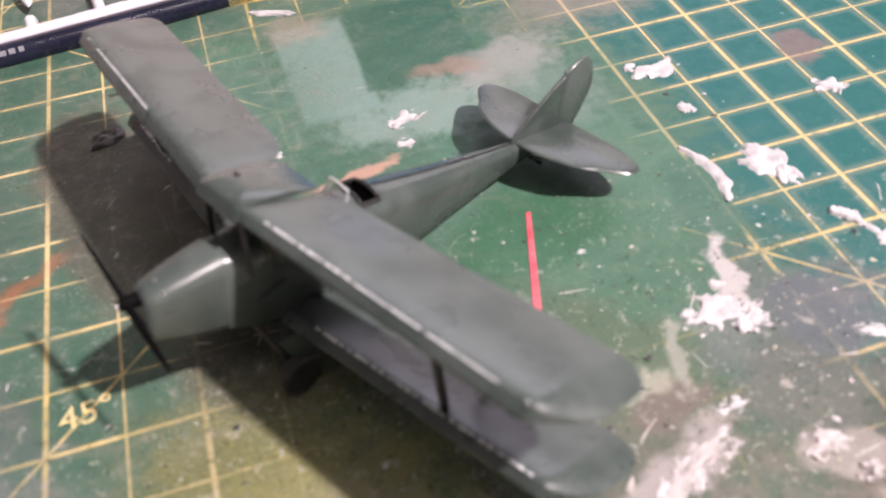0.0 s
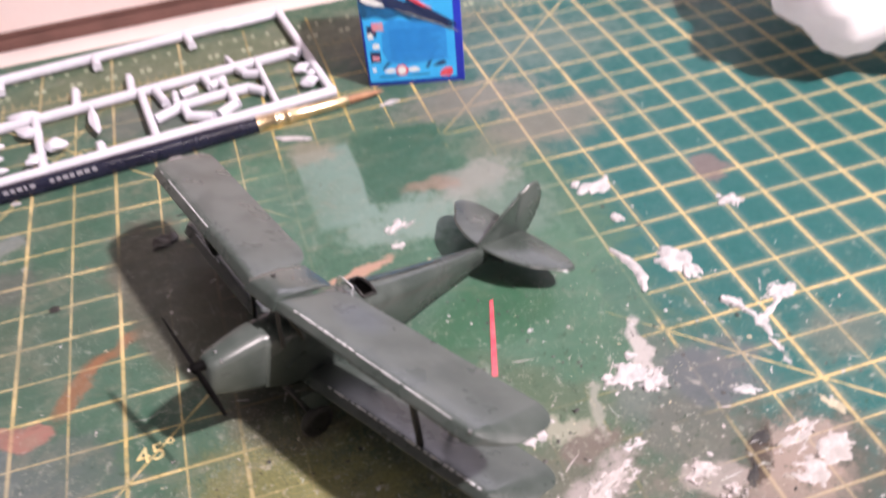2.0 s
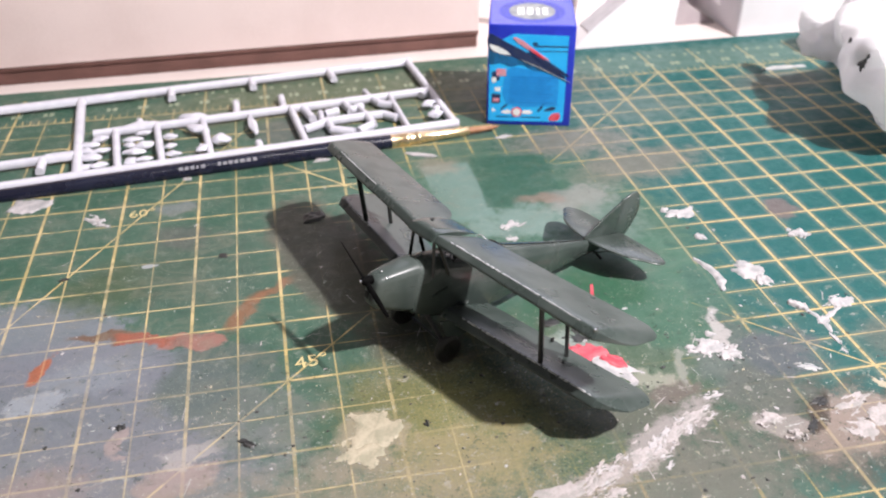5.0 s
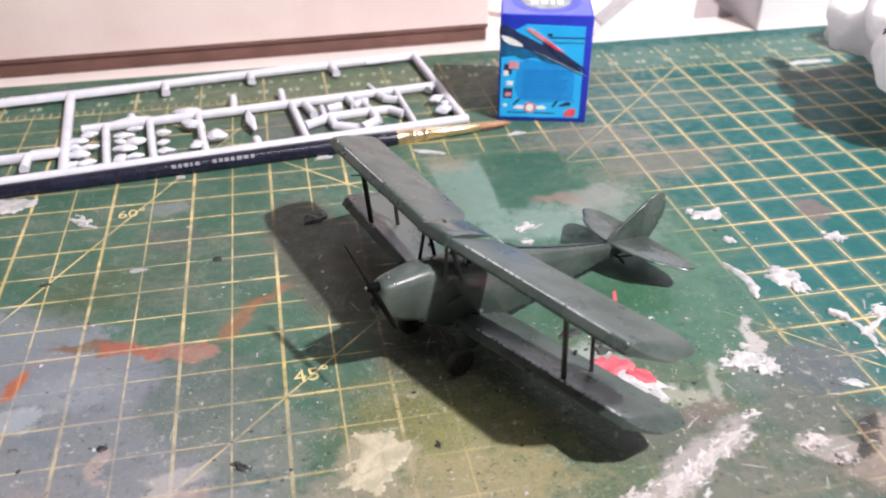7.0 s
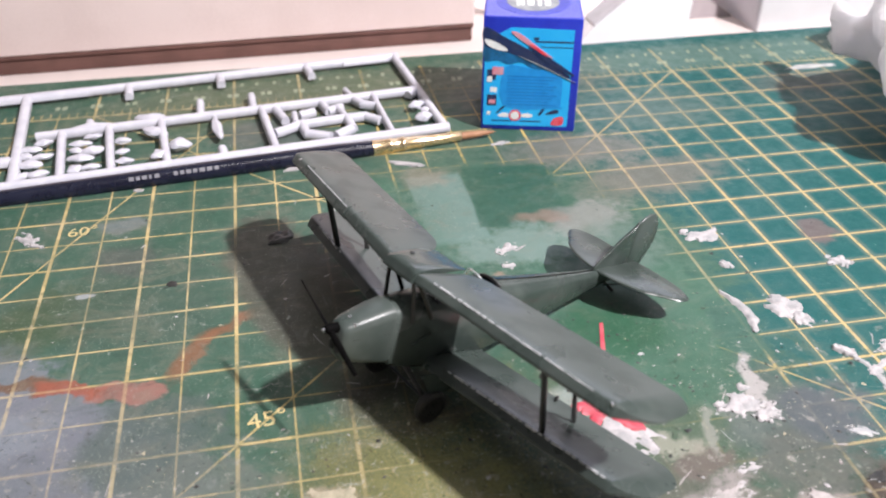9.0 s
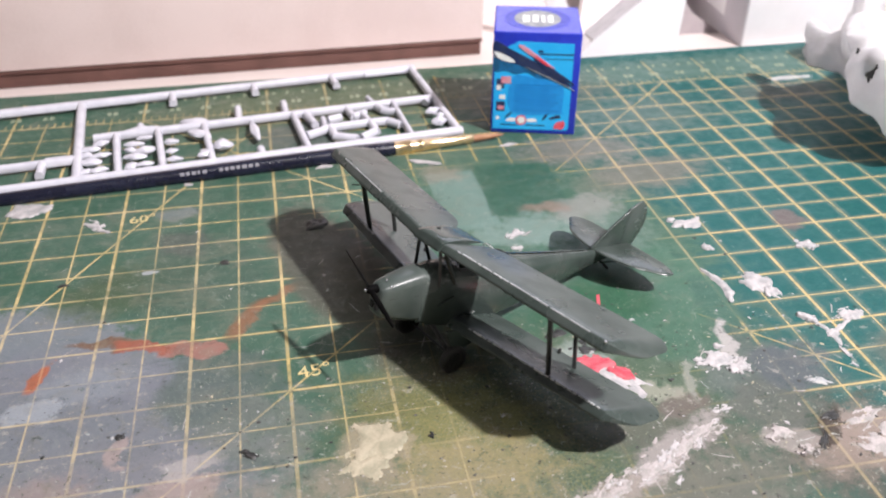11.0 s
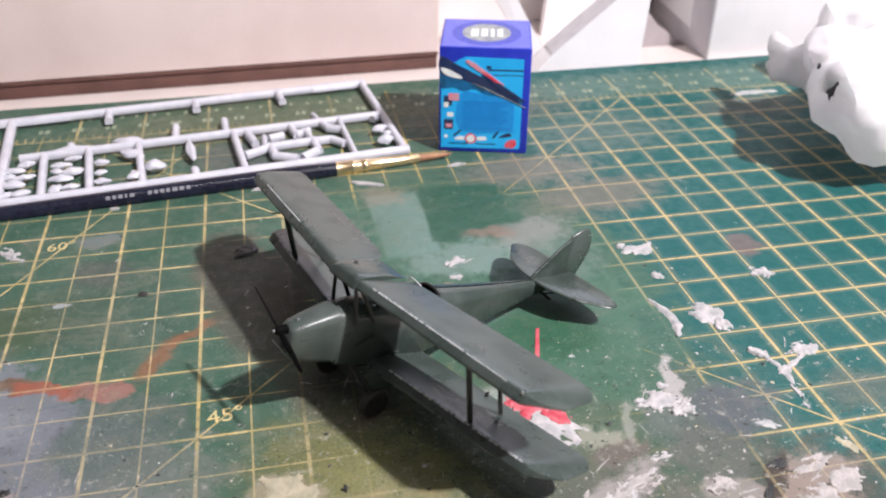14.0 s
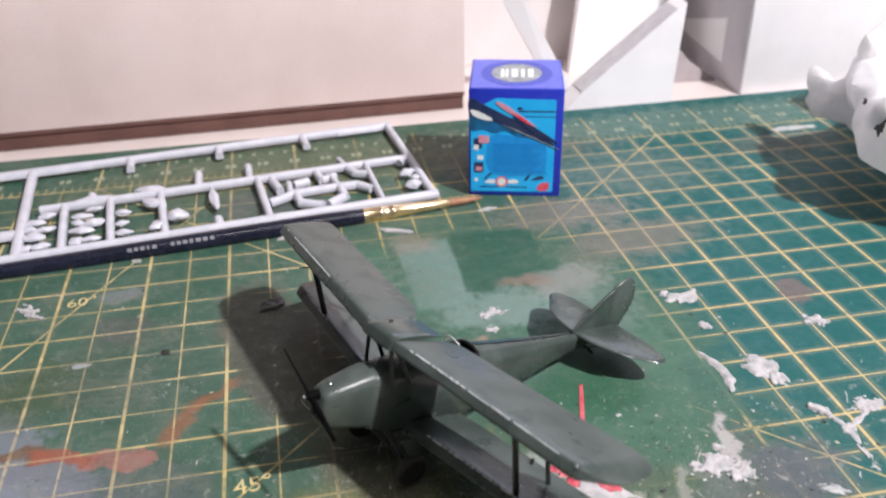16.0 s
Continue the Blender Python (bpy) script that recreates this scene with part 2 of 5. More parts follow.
    # Masked and brushed patches behind the aeroplane
    bar(11.05, -1.0, 0.70, 1.6, 2, (0.155, 0.245, 0.215), 0.85, 0.10)
    bar(12.85, -0.7, 1.10, 1.45, -4, (0.034, 0.100, 0.066), 0.95, 0.06)
    stain_or_shade(12.4, -3.0, 1.5, 0.75, 5, (0.20, 0.285, 0.255), 0.7, 0.35, 0.8)
    stain_or_shade(14.3, -2.1, 1.0, 0.7, 20, (0.27, 0.27, 0.25), 0.7, 0.4, 0.6)
    stain_or_shade(14.6, -3.4, 0.9, 1.0, 0, (0.13, 0.19, 0.16), 0.65, 0.4, 0.5)
    stain_or_shade(13.2, -1.9, 0.6, 0.28, 0, (0.24, 0.165, 0.125), 0.65, 0.4, 0.6)
    stain_or_shade(10.75, 0.55, 0.6, 0.5, 0, (0.26, 0.22, 0.17), 0.55, 0.45, 0.6)
    stain_or_shade(9.2, 0.2, 0.8, 0.6, 0, (0.055, 0.145, 0.09), 0.7, 0.4, 0.5)
    stain_or_shade(9.2, -1.6, 1.5, 1.8, 0, (0.075, 0.155, 0.115), 0.7, 0.5, 0.7)
    # Coloured streaks
    stain_or_shade(2.15, -5.78, 0.75, 0.19, -8, (0.15, 0.085, 0.050), 0.9, 0.25, 0.35)
    stain_or_shade(4.0, -6.25, 0.72, 0.24, -10, (0.30, 0.145, 0.12), 0.88, 0.2, 0.3)
    stain_or_shade(3.0, -6.02, 0.75, 0.16, -12, (0.30, 0.095, 0.06), 0.85, 0.2, 0.3)
    stain_or_shade(5.15, -5.45, 0.22, 0.75, -28, (0.27, 0.105, 0.05), 0.65, 0.35, 0.5)
    stain_or_shade(5.75, -4.75, 0.52, 0.18, 38, (0.25, 0.11, 0.055), 0.6, 0.35, 0.5)
    stain_or_shade(6.35, -4.38, 0.48, 0.16, 8, (0.27, 0.125, 0.07), 0.7, 0.35, 0.5)
    stain_or_shade(0.95, -6.6, 0.19, 0.42, -15, (0.36, 0.11, 0.05), 0.9, 0.25, 0.4)
    stain_or_shade(10.9, -4.25, 0.75, 0.16, 18, (0.46, 0.27, 0.20), 0.8, 0.3, 0.4)
    stain_or_shade(19.4, -3.72, 0.50, 0.45, 10, (0.15, 0.115, 0.11), 0.85, 0.25, 0.3)
    stain_or_shade(19.0, -9.2, 0.8, 0.6, 0, (0.12, 0.13, 0.11), 0.6, 0.4, 0.5)
    stain_or_shade(2.9, -3.09, 0.20, 0.14, 0, (0.36, 0.39, 0.40), 0.9, 0.15, 0.2)
    stain_or_shade(3.4, -0.35, 0.50, 0.32, 0, (0.17, 0.20, 0.20), 0.8, 0.35, 0.5)
    # One patch of brown shade, painted along the wing's cast shadow
    stain_or_shade(7.3, -3.7, 1.25, 2.9, 18, (0.085, 0.098, 0.072), 0.92, 0.25, 0.45)
    stain_or_shade(14.9, -8.9, 0.6, 0.35, 0, (0.42, 0.41, 0.41), 0.55, 0.4, 0.9)
    stain_or_shade(14.0, -9.3, 0.10, 0.55, -10, (0.32, 0.33, 0.29), 0.6, 0.4, 0.7)
    stain_or_shade(13.3, -9.4, 0.5, 0.18, -10, (0.36, 0.36, 0.29), 0.6, 0.4, 0.9)
    stain_or_shade(13.0, -10.95, 1.25, 0.32, 30, (0.34, 0.31, 0.30), 0.75, 0.3, 0.9)
    stain_or_shade(11.2, -11.9, 1.4, 0.30, 18, (0.34, 0.30, 0.28), 0.7, 0.3, 1.0)
    stain_or_shade(15.2, -11.15, 0.45, 0.32, -10, (0.30, 0.27, 0.25), 0.75, 0.3, 0.9)
    stain_or_shade(16.75, -11.15, 0.75, 0.55, 20, (0.30, 0.245, 0.215), 0.75, 0.35, 0.9)
    stain_or_shade(16.3, -11.7, 0.9, 0.6, 0, (0.26, 0.205, 0.175), 0.7, 0.4, 0.9)
    stain_or_shade(16.05, -11.05, 0.16, 0.55, -40, (0.028, 0.018, 0.012), 0.85, 0.3, 0.9)
    stain_or_shade(12.0, -8.1, 0.55, 0.4, 0, (0.33, 0.38, 0.36), 0.65, 0.4, 0.8)
    stain_or_shade(7.5, -9.85, 0.72, 0.62, 10, (0.30, 0.265, 0.19), 0.85, 0.2, 0.5)
    stain_or_shade(7.1, -10.5, 0.7, 0.45, 20, (0.24, 0.215, 0.165), 0.7, 0.35, 0.8)
    colour = state["colour"]
    # The print shows through the thin washes
    thin = n.math("MAXIMUM", n.math("MULTIPLY", n.ramp(x, 10.5, 8.0, 0.0, n.ramp(y, -7.0, -5.0, 0.50, 0.72)), n.ramp(cloud, 0.36, 0.50, 0.40, 1.0)), n.ramp(x, 15.2, 15.9, 0.0, 0.30))
    colour = n.mix(n.math("MULTIPLY", n.math("MULTIPLY", grid, wear), thin), colour, rgb(0.65, 0.53, 0.29))
    # Brown shade painted along the wing's cast shadow, thick enough to hide the print
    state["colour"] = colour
    stain_or_shade(7.15, -3.5, 1.05, 2.9, 15, (0.074, 0.080, 0.062), 0.92, 0.15, 0.35)
    stain_or_shade(8.7, -7.2, 0.95, 1.2, 35, (0.070, 0.076, 0.052), 0.85, 0.2, 0.4)
    # Coats of dried paint that hide the print
    stain_or_shade(15.2, -8.9, 0.75, 1.3, -12, (0.085, 0.115, 0.100), 0.85, 0.25, 0.5)
    stain_or_shade(14.5, -8.0, 0.9, 0.8, 0, (0.050, 0.125, 0.082), 0.85, 0.2, 0.4)
    stain_or_shade(15.3, -10.2, 0.9, 0.7, 0, (0.095, 0.105, 0.092), 0.8, 0.3, 0.6)
    stain_or_shade(15.75, -6.8, 0.42, 0.95, 0, (0.048, 0.120, 0.088), 0.9, 0.15, 0.3)
    stain_or_shade(16.1, -9.2, 0.60, 0.65, 0, (0.090, 0.105, 0.115), 0.85, 0.25, 0.5)
    stain_or_shade(15.35, -8.2, 0.16, 0.75, -12, (0.48, 0.45, 0.44), 0.75, 0.3, 0.5)
    colour = state["colour"]
    # Brushed and wiped smears
    swirl = n.add("ShaderNodeTexNoise", ("Vector", n.vec("MULTIPLY", at, (1.0, 1.7, 1.0))), ("Scale", 0.9), ("Detail", 8.0), ("Roughness", 0.66), ("Distortion", 1.2)).outputs[0]
    wipe = n.add("ShaderNodeTexNoise", ("Vector", n.vec("ADD", n.vec("MULTIPLY", at, (1.9, 1.0, 1.0)), (7.0, 3.0, 0.0))), ("Scale", 1.4), ("Detail", 8.0), ("Roughness", 0.7), ("Distortion", 1.6)).outputs[0]
    for value, low, high, most, paint in ((swirl, 0.50, 0.68, 0.30, (0.21, 0.195, 0.15)), (swirl, 0.46, 0.30, 0.34, (0.022, 0.055, 0.045)), (wipe, 0.55, 0.74, 0.30, (0.26, 0.29, 0.265)), (wipe, 0.44, 0.28, 0.28, (0.05, 0.05, 0.035))):
        colour = n.mix(n.math("MULTIPLY", soiled, n.ramp(value, low, high, 0.0, most)), colour, rgb(*paint))

    # Splashes: fine dots of pale, yellow and dark paint
    def dots(scale, size, paint, strength, chance, where=None):
        cells = n.add("ShaderNodeTexVoronoi", ("Vector", loose), ("Scale", scale), ("Randomness", 1.0))
        pick = n.tree.nodes.new("ShaderNodeSeparateColor")
        n.put(pick.inputs[0], cells.outputs["Color"])
        near = n.ramp(n.math("MULTIPLY_ADD", grain, 0.12, cells.outputs["Distance"]), size, size + 0.06, strength, 0.0)
        mask = n.math("MULTIPLY", near, n.math("LESS_THAN", pick.outputs[0], chance))
        if where is not None:
            mask = n.math("MULTIPLY", mask, where)
        return n.mix(mask, colour, rgb(*paint))

    near_side = n.ramp(y, -4.5, -9.0, 0.12, 1.0)
    dirt, dust = n.noise(at, 0.8, 6, 0.7)[0], n.noise(n.vec("MULTIPLY", loose, (1.0, 2.6, 1.0)), 3.2, 6, 0.75)[0]
    for value, low, high, most, paint in ((dirt, 0.46, 0.72, 0.20, (0.15, 0.155, 0.13)), (dust, 0.60, 0.72, 0.38, (0.33, 0.36, 0.33)), (dust, 0.40, 0.28, 0.38, (0.015, 0.05, 0.035))):
        colour = n.mix(n.math("MULTIPLY", soiled, n.ramp(value, low, high, 0.0, most)), colour, rgb(*paint))
    # Hard-edged flakes of thin paint, and scratches
    flake = n.noise(n.vec("ADD", at, (11.0, 5.0, 0.0)), 3.4, 9, 0.74)[0]
    front_edge = n.ramp(y, -5.0, -8.5)
    for low, high, most, paint in ((0.585, 0.615, 0.50, (0.36, 0.35, 0.31)), (0.405, 0.375, 0.60, (0.018, 0.045, 0.030)), (0.66, 0.68, 0.60, (0.48, 0.45, 0.42))):
        colour = n.mix(n.math("MULTIPLY", front_edge, n.ramp(flake, low, high, 0.0, most)), colour, rgb(*paint))
    gold = n.noise(n.vec("ADD", at, (2.0, 8.0, 0.0)), 17.0, 8, 0.86)[0]
    if over(6.5, 12.5):
        golden = n.math("MULTIPLY", n.ramp(x, 6.5, 8.0), n.math("MULTIPLY", n.ramp(x, 12.5, 11.0), n.ramp(y, -6.8, -8.4)))
        colour = n.mix(n.math("MULTIPLY", golden, n.ramp(gold, 0.50, 0.60, 0.0, 0.50)), colour, rgb(0.34, 0.28, 0.11))
        colour = n.mix(n.math("MULTIPLY", golden, n.ramp(gold, 0.46, 0.36, 0.0, 0.45)), colour, rgb(0.022, 0.050, 0.026))
    for turn, shift in ((25.0, 0.0), (-40.0, 7.0), (80.0, 3.0)):
        lie = n.tree.nodes.new("ShaderNodeMapping")
        n.put(lie.inputs["Vector"], loose)
        lie.inputs["Rotation"].default_value, lie.inputs["Scale"].default_value, lie.inputs["Location"].default_value = (0, 0, radians(turn)), (0.55, 9.0, 1.0), (shift, shift, 0)
        scratch = n.noise(lie.outputs[0], 1.0, 3, 0.5)[0]
        colour = n.mix(n.math("MULTIPLY", soiled, n.ramp(scratch, 0.715, 0.735, 0.0, 0.40)), colour, rgb(0.40, 0.42, 0.38))
    colour = dots(2.3, 0.10, (0.50, 0.54, 0.50), 0.6, 0.16)
    colour = dots(5.5, 0.12, (0.50, 0.52, 0.48), 0.6, 0.16, near_side)
    colour = dots(9.0, 0.16, (0.42, 0.39, 0.30), 0.55, 0.22, near_side)
    colour = dots(15.0, 0.20, (0.46, 0.46, 0.42), 0.60, 0.14, near_side)
    colour = dots(12.0, 0.22, (0.012, 0.016, 0.012), 0.75, 0.14, near_side)
    colour = dots(3.1, 0.10, (0.012, 0.012, 0.012), 0.9, 0.12)
    colour = dots(1.7, 0.05, (0.50, 0.08, 0.05), 0.8, 0.08)
    colour = n.mix(n.math("MULTIPLY", n.ramp(fine, 0.55, 0.75), n.math("MULTIPLY", near_side, 0.28)), colour, rgb(0.30, 0.30, 0.20))
    colour = n.mix(n.math("MULTIPLY", n.ramp(grain, 0.55, 0.72), n.math("MULTIPLY", near_side, 0.30)), colour, rgb(0.012, 0.05, 0.03))
    # Flecks gathered in patches
    colour = n.mix(n.math("MULTIPLY", n.ramp(grain, 0.60, 0.66, 0.0, 0.70), n.math("MULTIPLY", soiled, n.ramp(dirt, 0.44, 0.58))), colour, rgb(0.50, 0.52, 0.46))
    colour = n.mix(n.math("MULTIPLY", n.ramp(grain, 0.40, 0.34, 0.0, 0.65), n.math("MULTIPLY", soiled, n.ramp(dirt, 0.56, 0.44))), colour, rgb(0.012, 0.025, 0.02))
    colour = n.vec("SCALE", colour, scale=0.82)
    n.put(n.bsdf.inputs["Specular IOR Level"], 0.25)
    height = n.math("ADD", n.math("MULTIPLY", grain, 0.6), n.math("MULTIPLY", fine, 0.4))
    n.bump(height, 0.35, 0.00025)
    return n.done(colour, n.ramp(mottle, 0.35, 0.65, 0.42, 0.66))


STRIPS = ((-8.0, 5.5), (5.5, 10.5), (10.5, 13.8), (13.8, 32.0))
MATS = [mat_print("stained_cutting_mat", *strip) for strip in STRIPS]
PRINT = surface("worn_yellow_print", (0.62, 0.46, 0.20), (0.40, 0.38, 0.20), 0.5, 6.0)
FADED = surface("faded_yellow_print", (0.30, 0.32, 0.22), (0.18, 0.23, 0.16), 0.5, 6.0)
CHALK_PAINT = surface("smeared_chalky_paint", (0.38, 0.345, 0.335), (0.26, 0.25, 0.235), 0.6, 3.0, 22.0, 0.4, 0.0003)
WHITE_PAINT = surface("dried_white_paint", (0.44, 0.415, 0.415), (0.30, 0.30, 0.30), 0.55, 4.0, 25.0, 0.6, 0.0006)
GREY_PAINT = surface("dried_grey_paint", (0.30, 0.31, 0.32), (0.42, 0.42, 0.40), 0.55, 4.0, 25.0, 0.5, 0.0005)
RED_PAINT = surface("dried_red_paint", (0.42, 0.040, 0.065), (0.50, 0.11, 0.13), 0.5, 3.0, 20.0, 0.4, 0.0004)
DARK_PAINT = surface("dried_black_paint", (0.012, 0.013, 0.012), (0.03, 0.03, 0.028), 0.45, 4.0, 25.0, 0.5, 0.0004)
BEIGE_PAINT = surface("dried_beige_paint", (0.40, 0.355, 0.26), (0.27, 0.255, 0.18), 0.6, 3.0, 18.0, 0.6, 0.0005)


def fabric_paint(name, low, high):
    """Brushed satin dark green-grey model paint with dusty patches, between two roughnesses."""
    n = Nodes(name)
    at = n.place()
    broad, small, hair = n.noise(at, 1.1, 5)[0], n.noise(at, 9.0, 4)[0], n.noise(n.vec("MULTIPLY", at, (5.0, 40.0, 20.0)), 1.0, 2)[0]
    colour = n.mix(n.ramp(broad, 0.36, 0.64), rgb(0.040, 0.054, 0.048), rgb(0.061, 0.076, 0.069))
    colour = n.mix(n.ramp(small, 0.5, 0.8, 0.0, 0.2), colour, rgb(0.088, 0.102, 0.099))
    # Bluish sheen on the left upper wing, painted into the colour
    blue_sheen = n.tree.nodes.new("ShaderNodeMapping")
    blue_sheen.vector_type = "TEXTURE"
    n.put(blue_sheen.inputs["Vector"], at)
    blue_sheen.inputs["Location"].default_value, blue_sheen.inputs["Scale"].default_value = (2.05, -1.45, 0.9), (0.45, 0.65, 0.5)
    colour = n.mix(n.ramp(n.vec("LENGTH", blue_sheen.outputs[0]), 0.3, 1.1, 0.30, 0.0), colour, rgb(0.055, 0.075, 0.11))
    # Uneven brushed coats: dull thumbed patches and darker overlaps
    coat = n.noise(n.vec("ADD", at, (4.0, 2.0, 1.0)), 1.5, 3, 0.5)[0]
    colour = n.mix(n.ramp(coat, 0.49, 0.66, 0.0, 0.40), colour, rgb(0.022, 0.032, 0.027))
    n.bump(n.math("ADD", n.math("MULTIPLY", small, 0.6), n.math("MULTIPLY", hair, 0.4)), 0.07, 0.00012)
    n.put(n.bsdf.inputs["Specular IOR Level"], 0.55)
    gloss = n.math("ADD", n.math("ADD", broad, n.math("MULTIPLY", small, 0.08)), n.ramp(coat, 0.48, 0.66, 0.0, 0.12))
    return n.done(colour, n.ramp(gloss, 0.36, 0.74, low, high))


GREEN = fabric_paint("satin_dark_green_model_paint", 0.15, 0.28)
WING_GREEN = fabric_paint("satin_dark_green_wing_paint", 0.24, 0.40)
BLACK = surface("gloss_black_paint", (0.010, 0.010, 0.010), (0.018, 0.018, 0.017), 0.34, 3.0, 30.0, 0.05, 0.00003)
RUBBER = surface("black_rubber", (0.013, 0.013, 0.013), (0.022, 0.021, 0.02), 0.6, 4.0, 30.0, 0.2)
PIT = plain("dark_cockpit", (0.008, 0.008, 0.008), 0.6)
# Pale colour for the highlights along the leading edges
RIB_GLINT = surface("pale_rib_highlight", (0.42, 0.44, 0.445), (0.56, 0.575, 0.58), 0.20, 8.0, 30.0, 0.1, 0.00005)
EDGE_GLINT = surface("pale_glint_plastic", (0.56, 0.58, 0.59), (0.70, 0.72, 0.73), 0.28, 8.0, 30.0, 0.1, 0.00005, 0.3)
DULL_BLACK = surface("dull_black_paint", (0.003, 0.003, 0.003), (0.005, 0.005, 0.005), 0.6, 3.0, 30.0, 0.05, 0.00003)
DULL_BLACK.node_tree.nodes["Principled BSDF"].inputs["Specular IOR Level"].default_value = 0.02
METAL = plain("bare_bright_metal", (0.62, 0.62, 0.62), 0.22, 1.0)
PLASTIC = surface("pale_grey_polystyrene", (0.475, 0.478, 0.535), (0.545, 0.548, 0.60), 0.42, 3.0, 30.0, 0.1)
LACQUER = surface("black_lacquered_wood", (0.007, 0.008, 0.018), (0.012, 0.014, 0.028), 0.20, 1.5, 6.0, 0.02, 0.00003, 0.0, 0.05)
BRASS = surface("polished_brass", (0.80, 0.60, 0.34), (0.86, 0.70, 0.48), 0.30, 4.0, 25.0, 0.1, 0.0001, 1.0, 0.1)
BRISTLE = surface("brown_bristle", (0.26, 0.12, 0.06), (0.36, 0.19, 0.10), 0.6, 3.0, 60.0, 0.6, 0.0003)
SILVER_PRINT = plain("silver_print", (0.16, 0.16, 0.18), 0.5, 0.0)
BOX_BLUE = surface("royal_blue_card", (0.012, 0.025, 0.36), (0.016, 0.035, 0.42), 0.34, 2.0, 30.0, 0.08)
BOX_TOP = surface("lighter_blue_card", (0.07, 0.085, 0.50), (0.09, 0.11, 0.56), 0.34, 2.0, 30.0, 0.08)
BOX_CYAN = surface("cyan_card", (0.02, 0.38, 0.80), (0.03, 0.43, 0.84), 0.34, 1.2, 30.0, 0.08)
INK_BLUE = surface("printed_mid_blue", (0.015, 0.24, 0.62), (0.02, 0.28, 0.68), 0.36, 4.0, 30.0, 0.05)
INK_DARK = surface("printed_navy", (0.010, 0.022, 0.085), (0.03, 0.04, 0.09), 0.36, 5.0, 30.0, 0.05)
INK_TEXT = surface("printed_text_blue", (0.012, 0.17, 0.48), (0.014, 0.19, 0.52), 0.36, 6.0, 30.0, 0.05)
INK_SHADE = surface("printed_dark_teal", (0.010, 0.075, 0.17), (0.012, 0.14, 0.34), 0.36, 3.0, 14.0, 0.05)
INK_GREY = surface("printed_grey", (0.16, 0.18, 0.20), (0.30, 0.32, 0.32), 0.36, 4.0, 30.0, 0.05)
INK_WHITE = surface("printed_white", (0.78, 0.78, 0.76), (0.66, 0.70, 0.70), 0.36, 4.0, 30.0, 0.05)
INK_RED = surface("printed_red", (0.60, 0.03, 0.05), (0.66, 0.10, 0.14), 0.36, 4.0, 30.0, 0.05)
INK_PINK = surface("printed_pink", (0.62, 0.20, 0.26), (0.55, 0.30, 0.36), 0.36, 5.0, 30.0, 0.05)
CREAM = surface("cream_card", (0.665, 0.555, 0.525), (0.73, 0.62, 0.59), 0.65, 0.25, 12.0, 0.15, 0.0004)
KRAFT = surface("brown_card_edge", (0.095, 0.045, 0.036), (0.13, 0.062, 0.05), 0.7, 1.0, 20.0, 0.3, 0.0004)
FOAM = surface("white_foam_board", (0.80, 0.79, 0.80), (0.76, 0.75, 0.76), 0.6, 0.8, 30.0, 0.2, 0.0003)
SHADED_CARD = surface("shaded_white_card", (0.56, 0.55, 0.58), (0.62, 0.61, 0.64), 0.6, 0.8, 30.0, 0.2, 0.0003)
SHADED_MAUVE = surface("shaded_mauve_card", (0.30, 0.265, 0.275), (0.36, 0.32, 0.33), 0.7, 0.8, 24.0, 0.2, 0.0003)
CORE = surface("grey_foam_core", (0.47, 0.46, 0.48), (0.55, 0.54, 0.56), 0.8, 2.0, 24.0, 0.4, 0.0004)
PALE_CARD = surface("pale_pinkish_card", (0.78, 0.74, 0.74), (0.72, 0.69, 0.69), 0.6, 0.4, 20.0, 0.2, 0.0003)
BRIGHT_PATCH = surface("bright_white_patch", (0.93, 0.93, 0.94), (0.90, 0.90, 0.91), 0.5, 0.8, 30.0, 0.1, 0.0002)
DESK = surface("pale_laminate", (0.66, 0.58, 0.55), (0.70, 0.62, 0.59), 0.5, 0.5, 20.0, 0.1, 0.0002)
WALL = surface("dim_wall_paint", (0.44, 0.43, 0.43), (0.48, 0.47, 0.47), 0.8, 0.05, 2.0, 0.1, 0.001)

CEILING = surface("white_ceiling_paint", (0.82, 0.81, 0.80), (0.86, 0.85, 0.84), 0.8, 0.05, 2.0, 0.1, 0.001)


def clear_plastic():
    n = Nodes("clear_plastic")
    n.put(n.bsdf.inputs["Transmission Weight"], 1.0)
    n.put(n.bsdf.inputs["IOR"], 1.45)
    at = n.place()
    n.bump(n.noise(at, 9.0, 3)[0], 0.5, 0.0006)
    return n.done(rgb(0.95, 0.97, 0.97), 0.18)


CLEAR = clear_plastic()


def thin_film():
    """White film that lets part of the light through."""
    n = Nodes("white_plastic_film")
    at = n.place()
    broad, small = n.noise(at, 0.8, 5)[0], n.noise(at, 12.0, 4)[0]
    colour = n.mix(n.ramp(broad, 0.35, 0.65), rgb(0.93, 0.92, 0.93), rgb(0.89, 0.88, 0.89))
    n.bump(small, 0.2, 0.0005)
    material = n.done(colour, 0.42)
    n.put(n.bsdf.inputs["Subsurface Weight"], 0.7)
    n.put(n.bsdf.inputs["Subsurface Scale"], 0.010)
    n.put(n.bsdf.inputs["Subsurface Radius"], (1.0, 1.0, 1.0))
    glow = n.add("ShaderNodeBsdfTranslucent", ("Color", colour))
    both = n.add("ShaderNodeMixShader", (0, 0.35), (1, n.bsdf.outputs[0]), (2, glow.outputs[0]))
    n.put(n.tree.nodes["Material Output"].inputs[0], both.outputs[0])
    return material


TISSUE = thin_film()


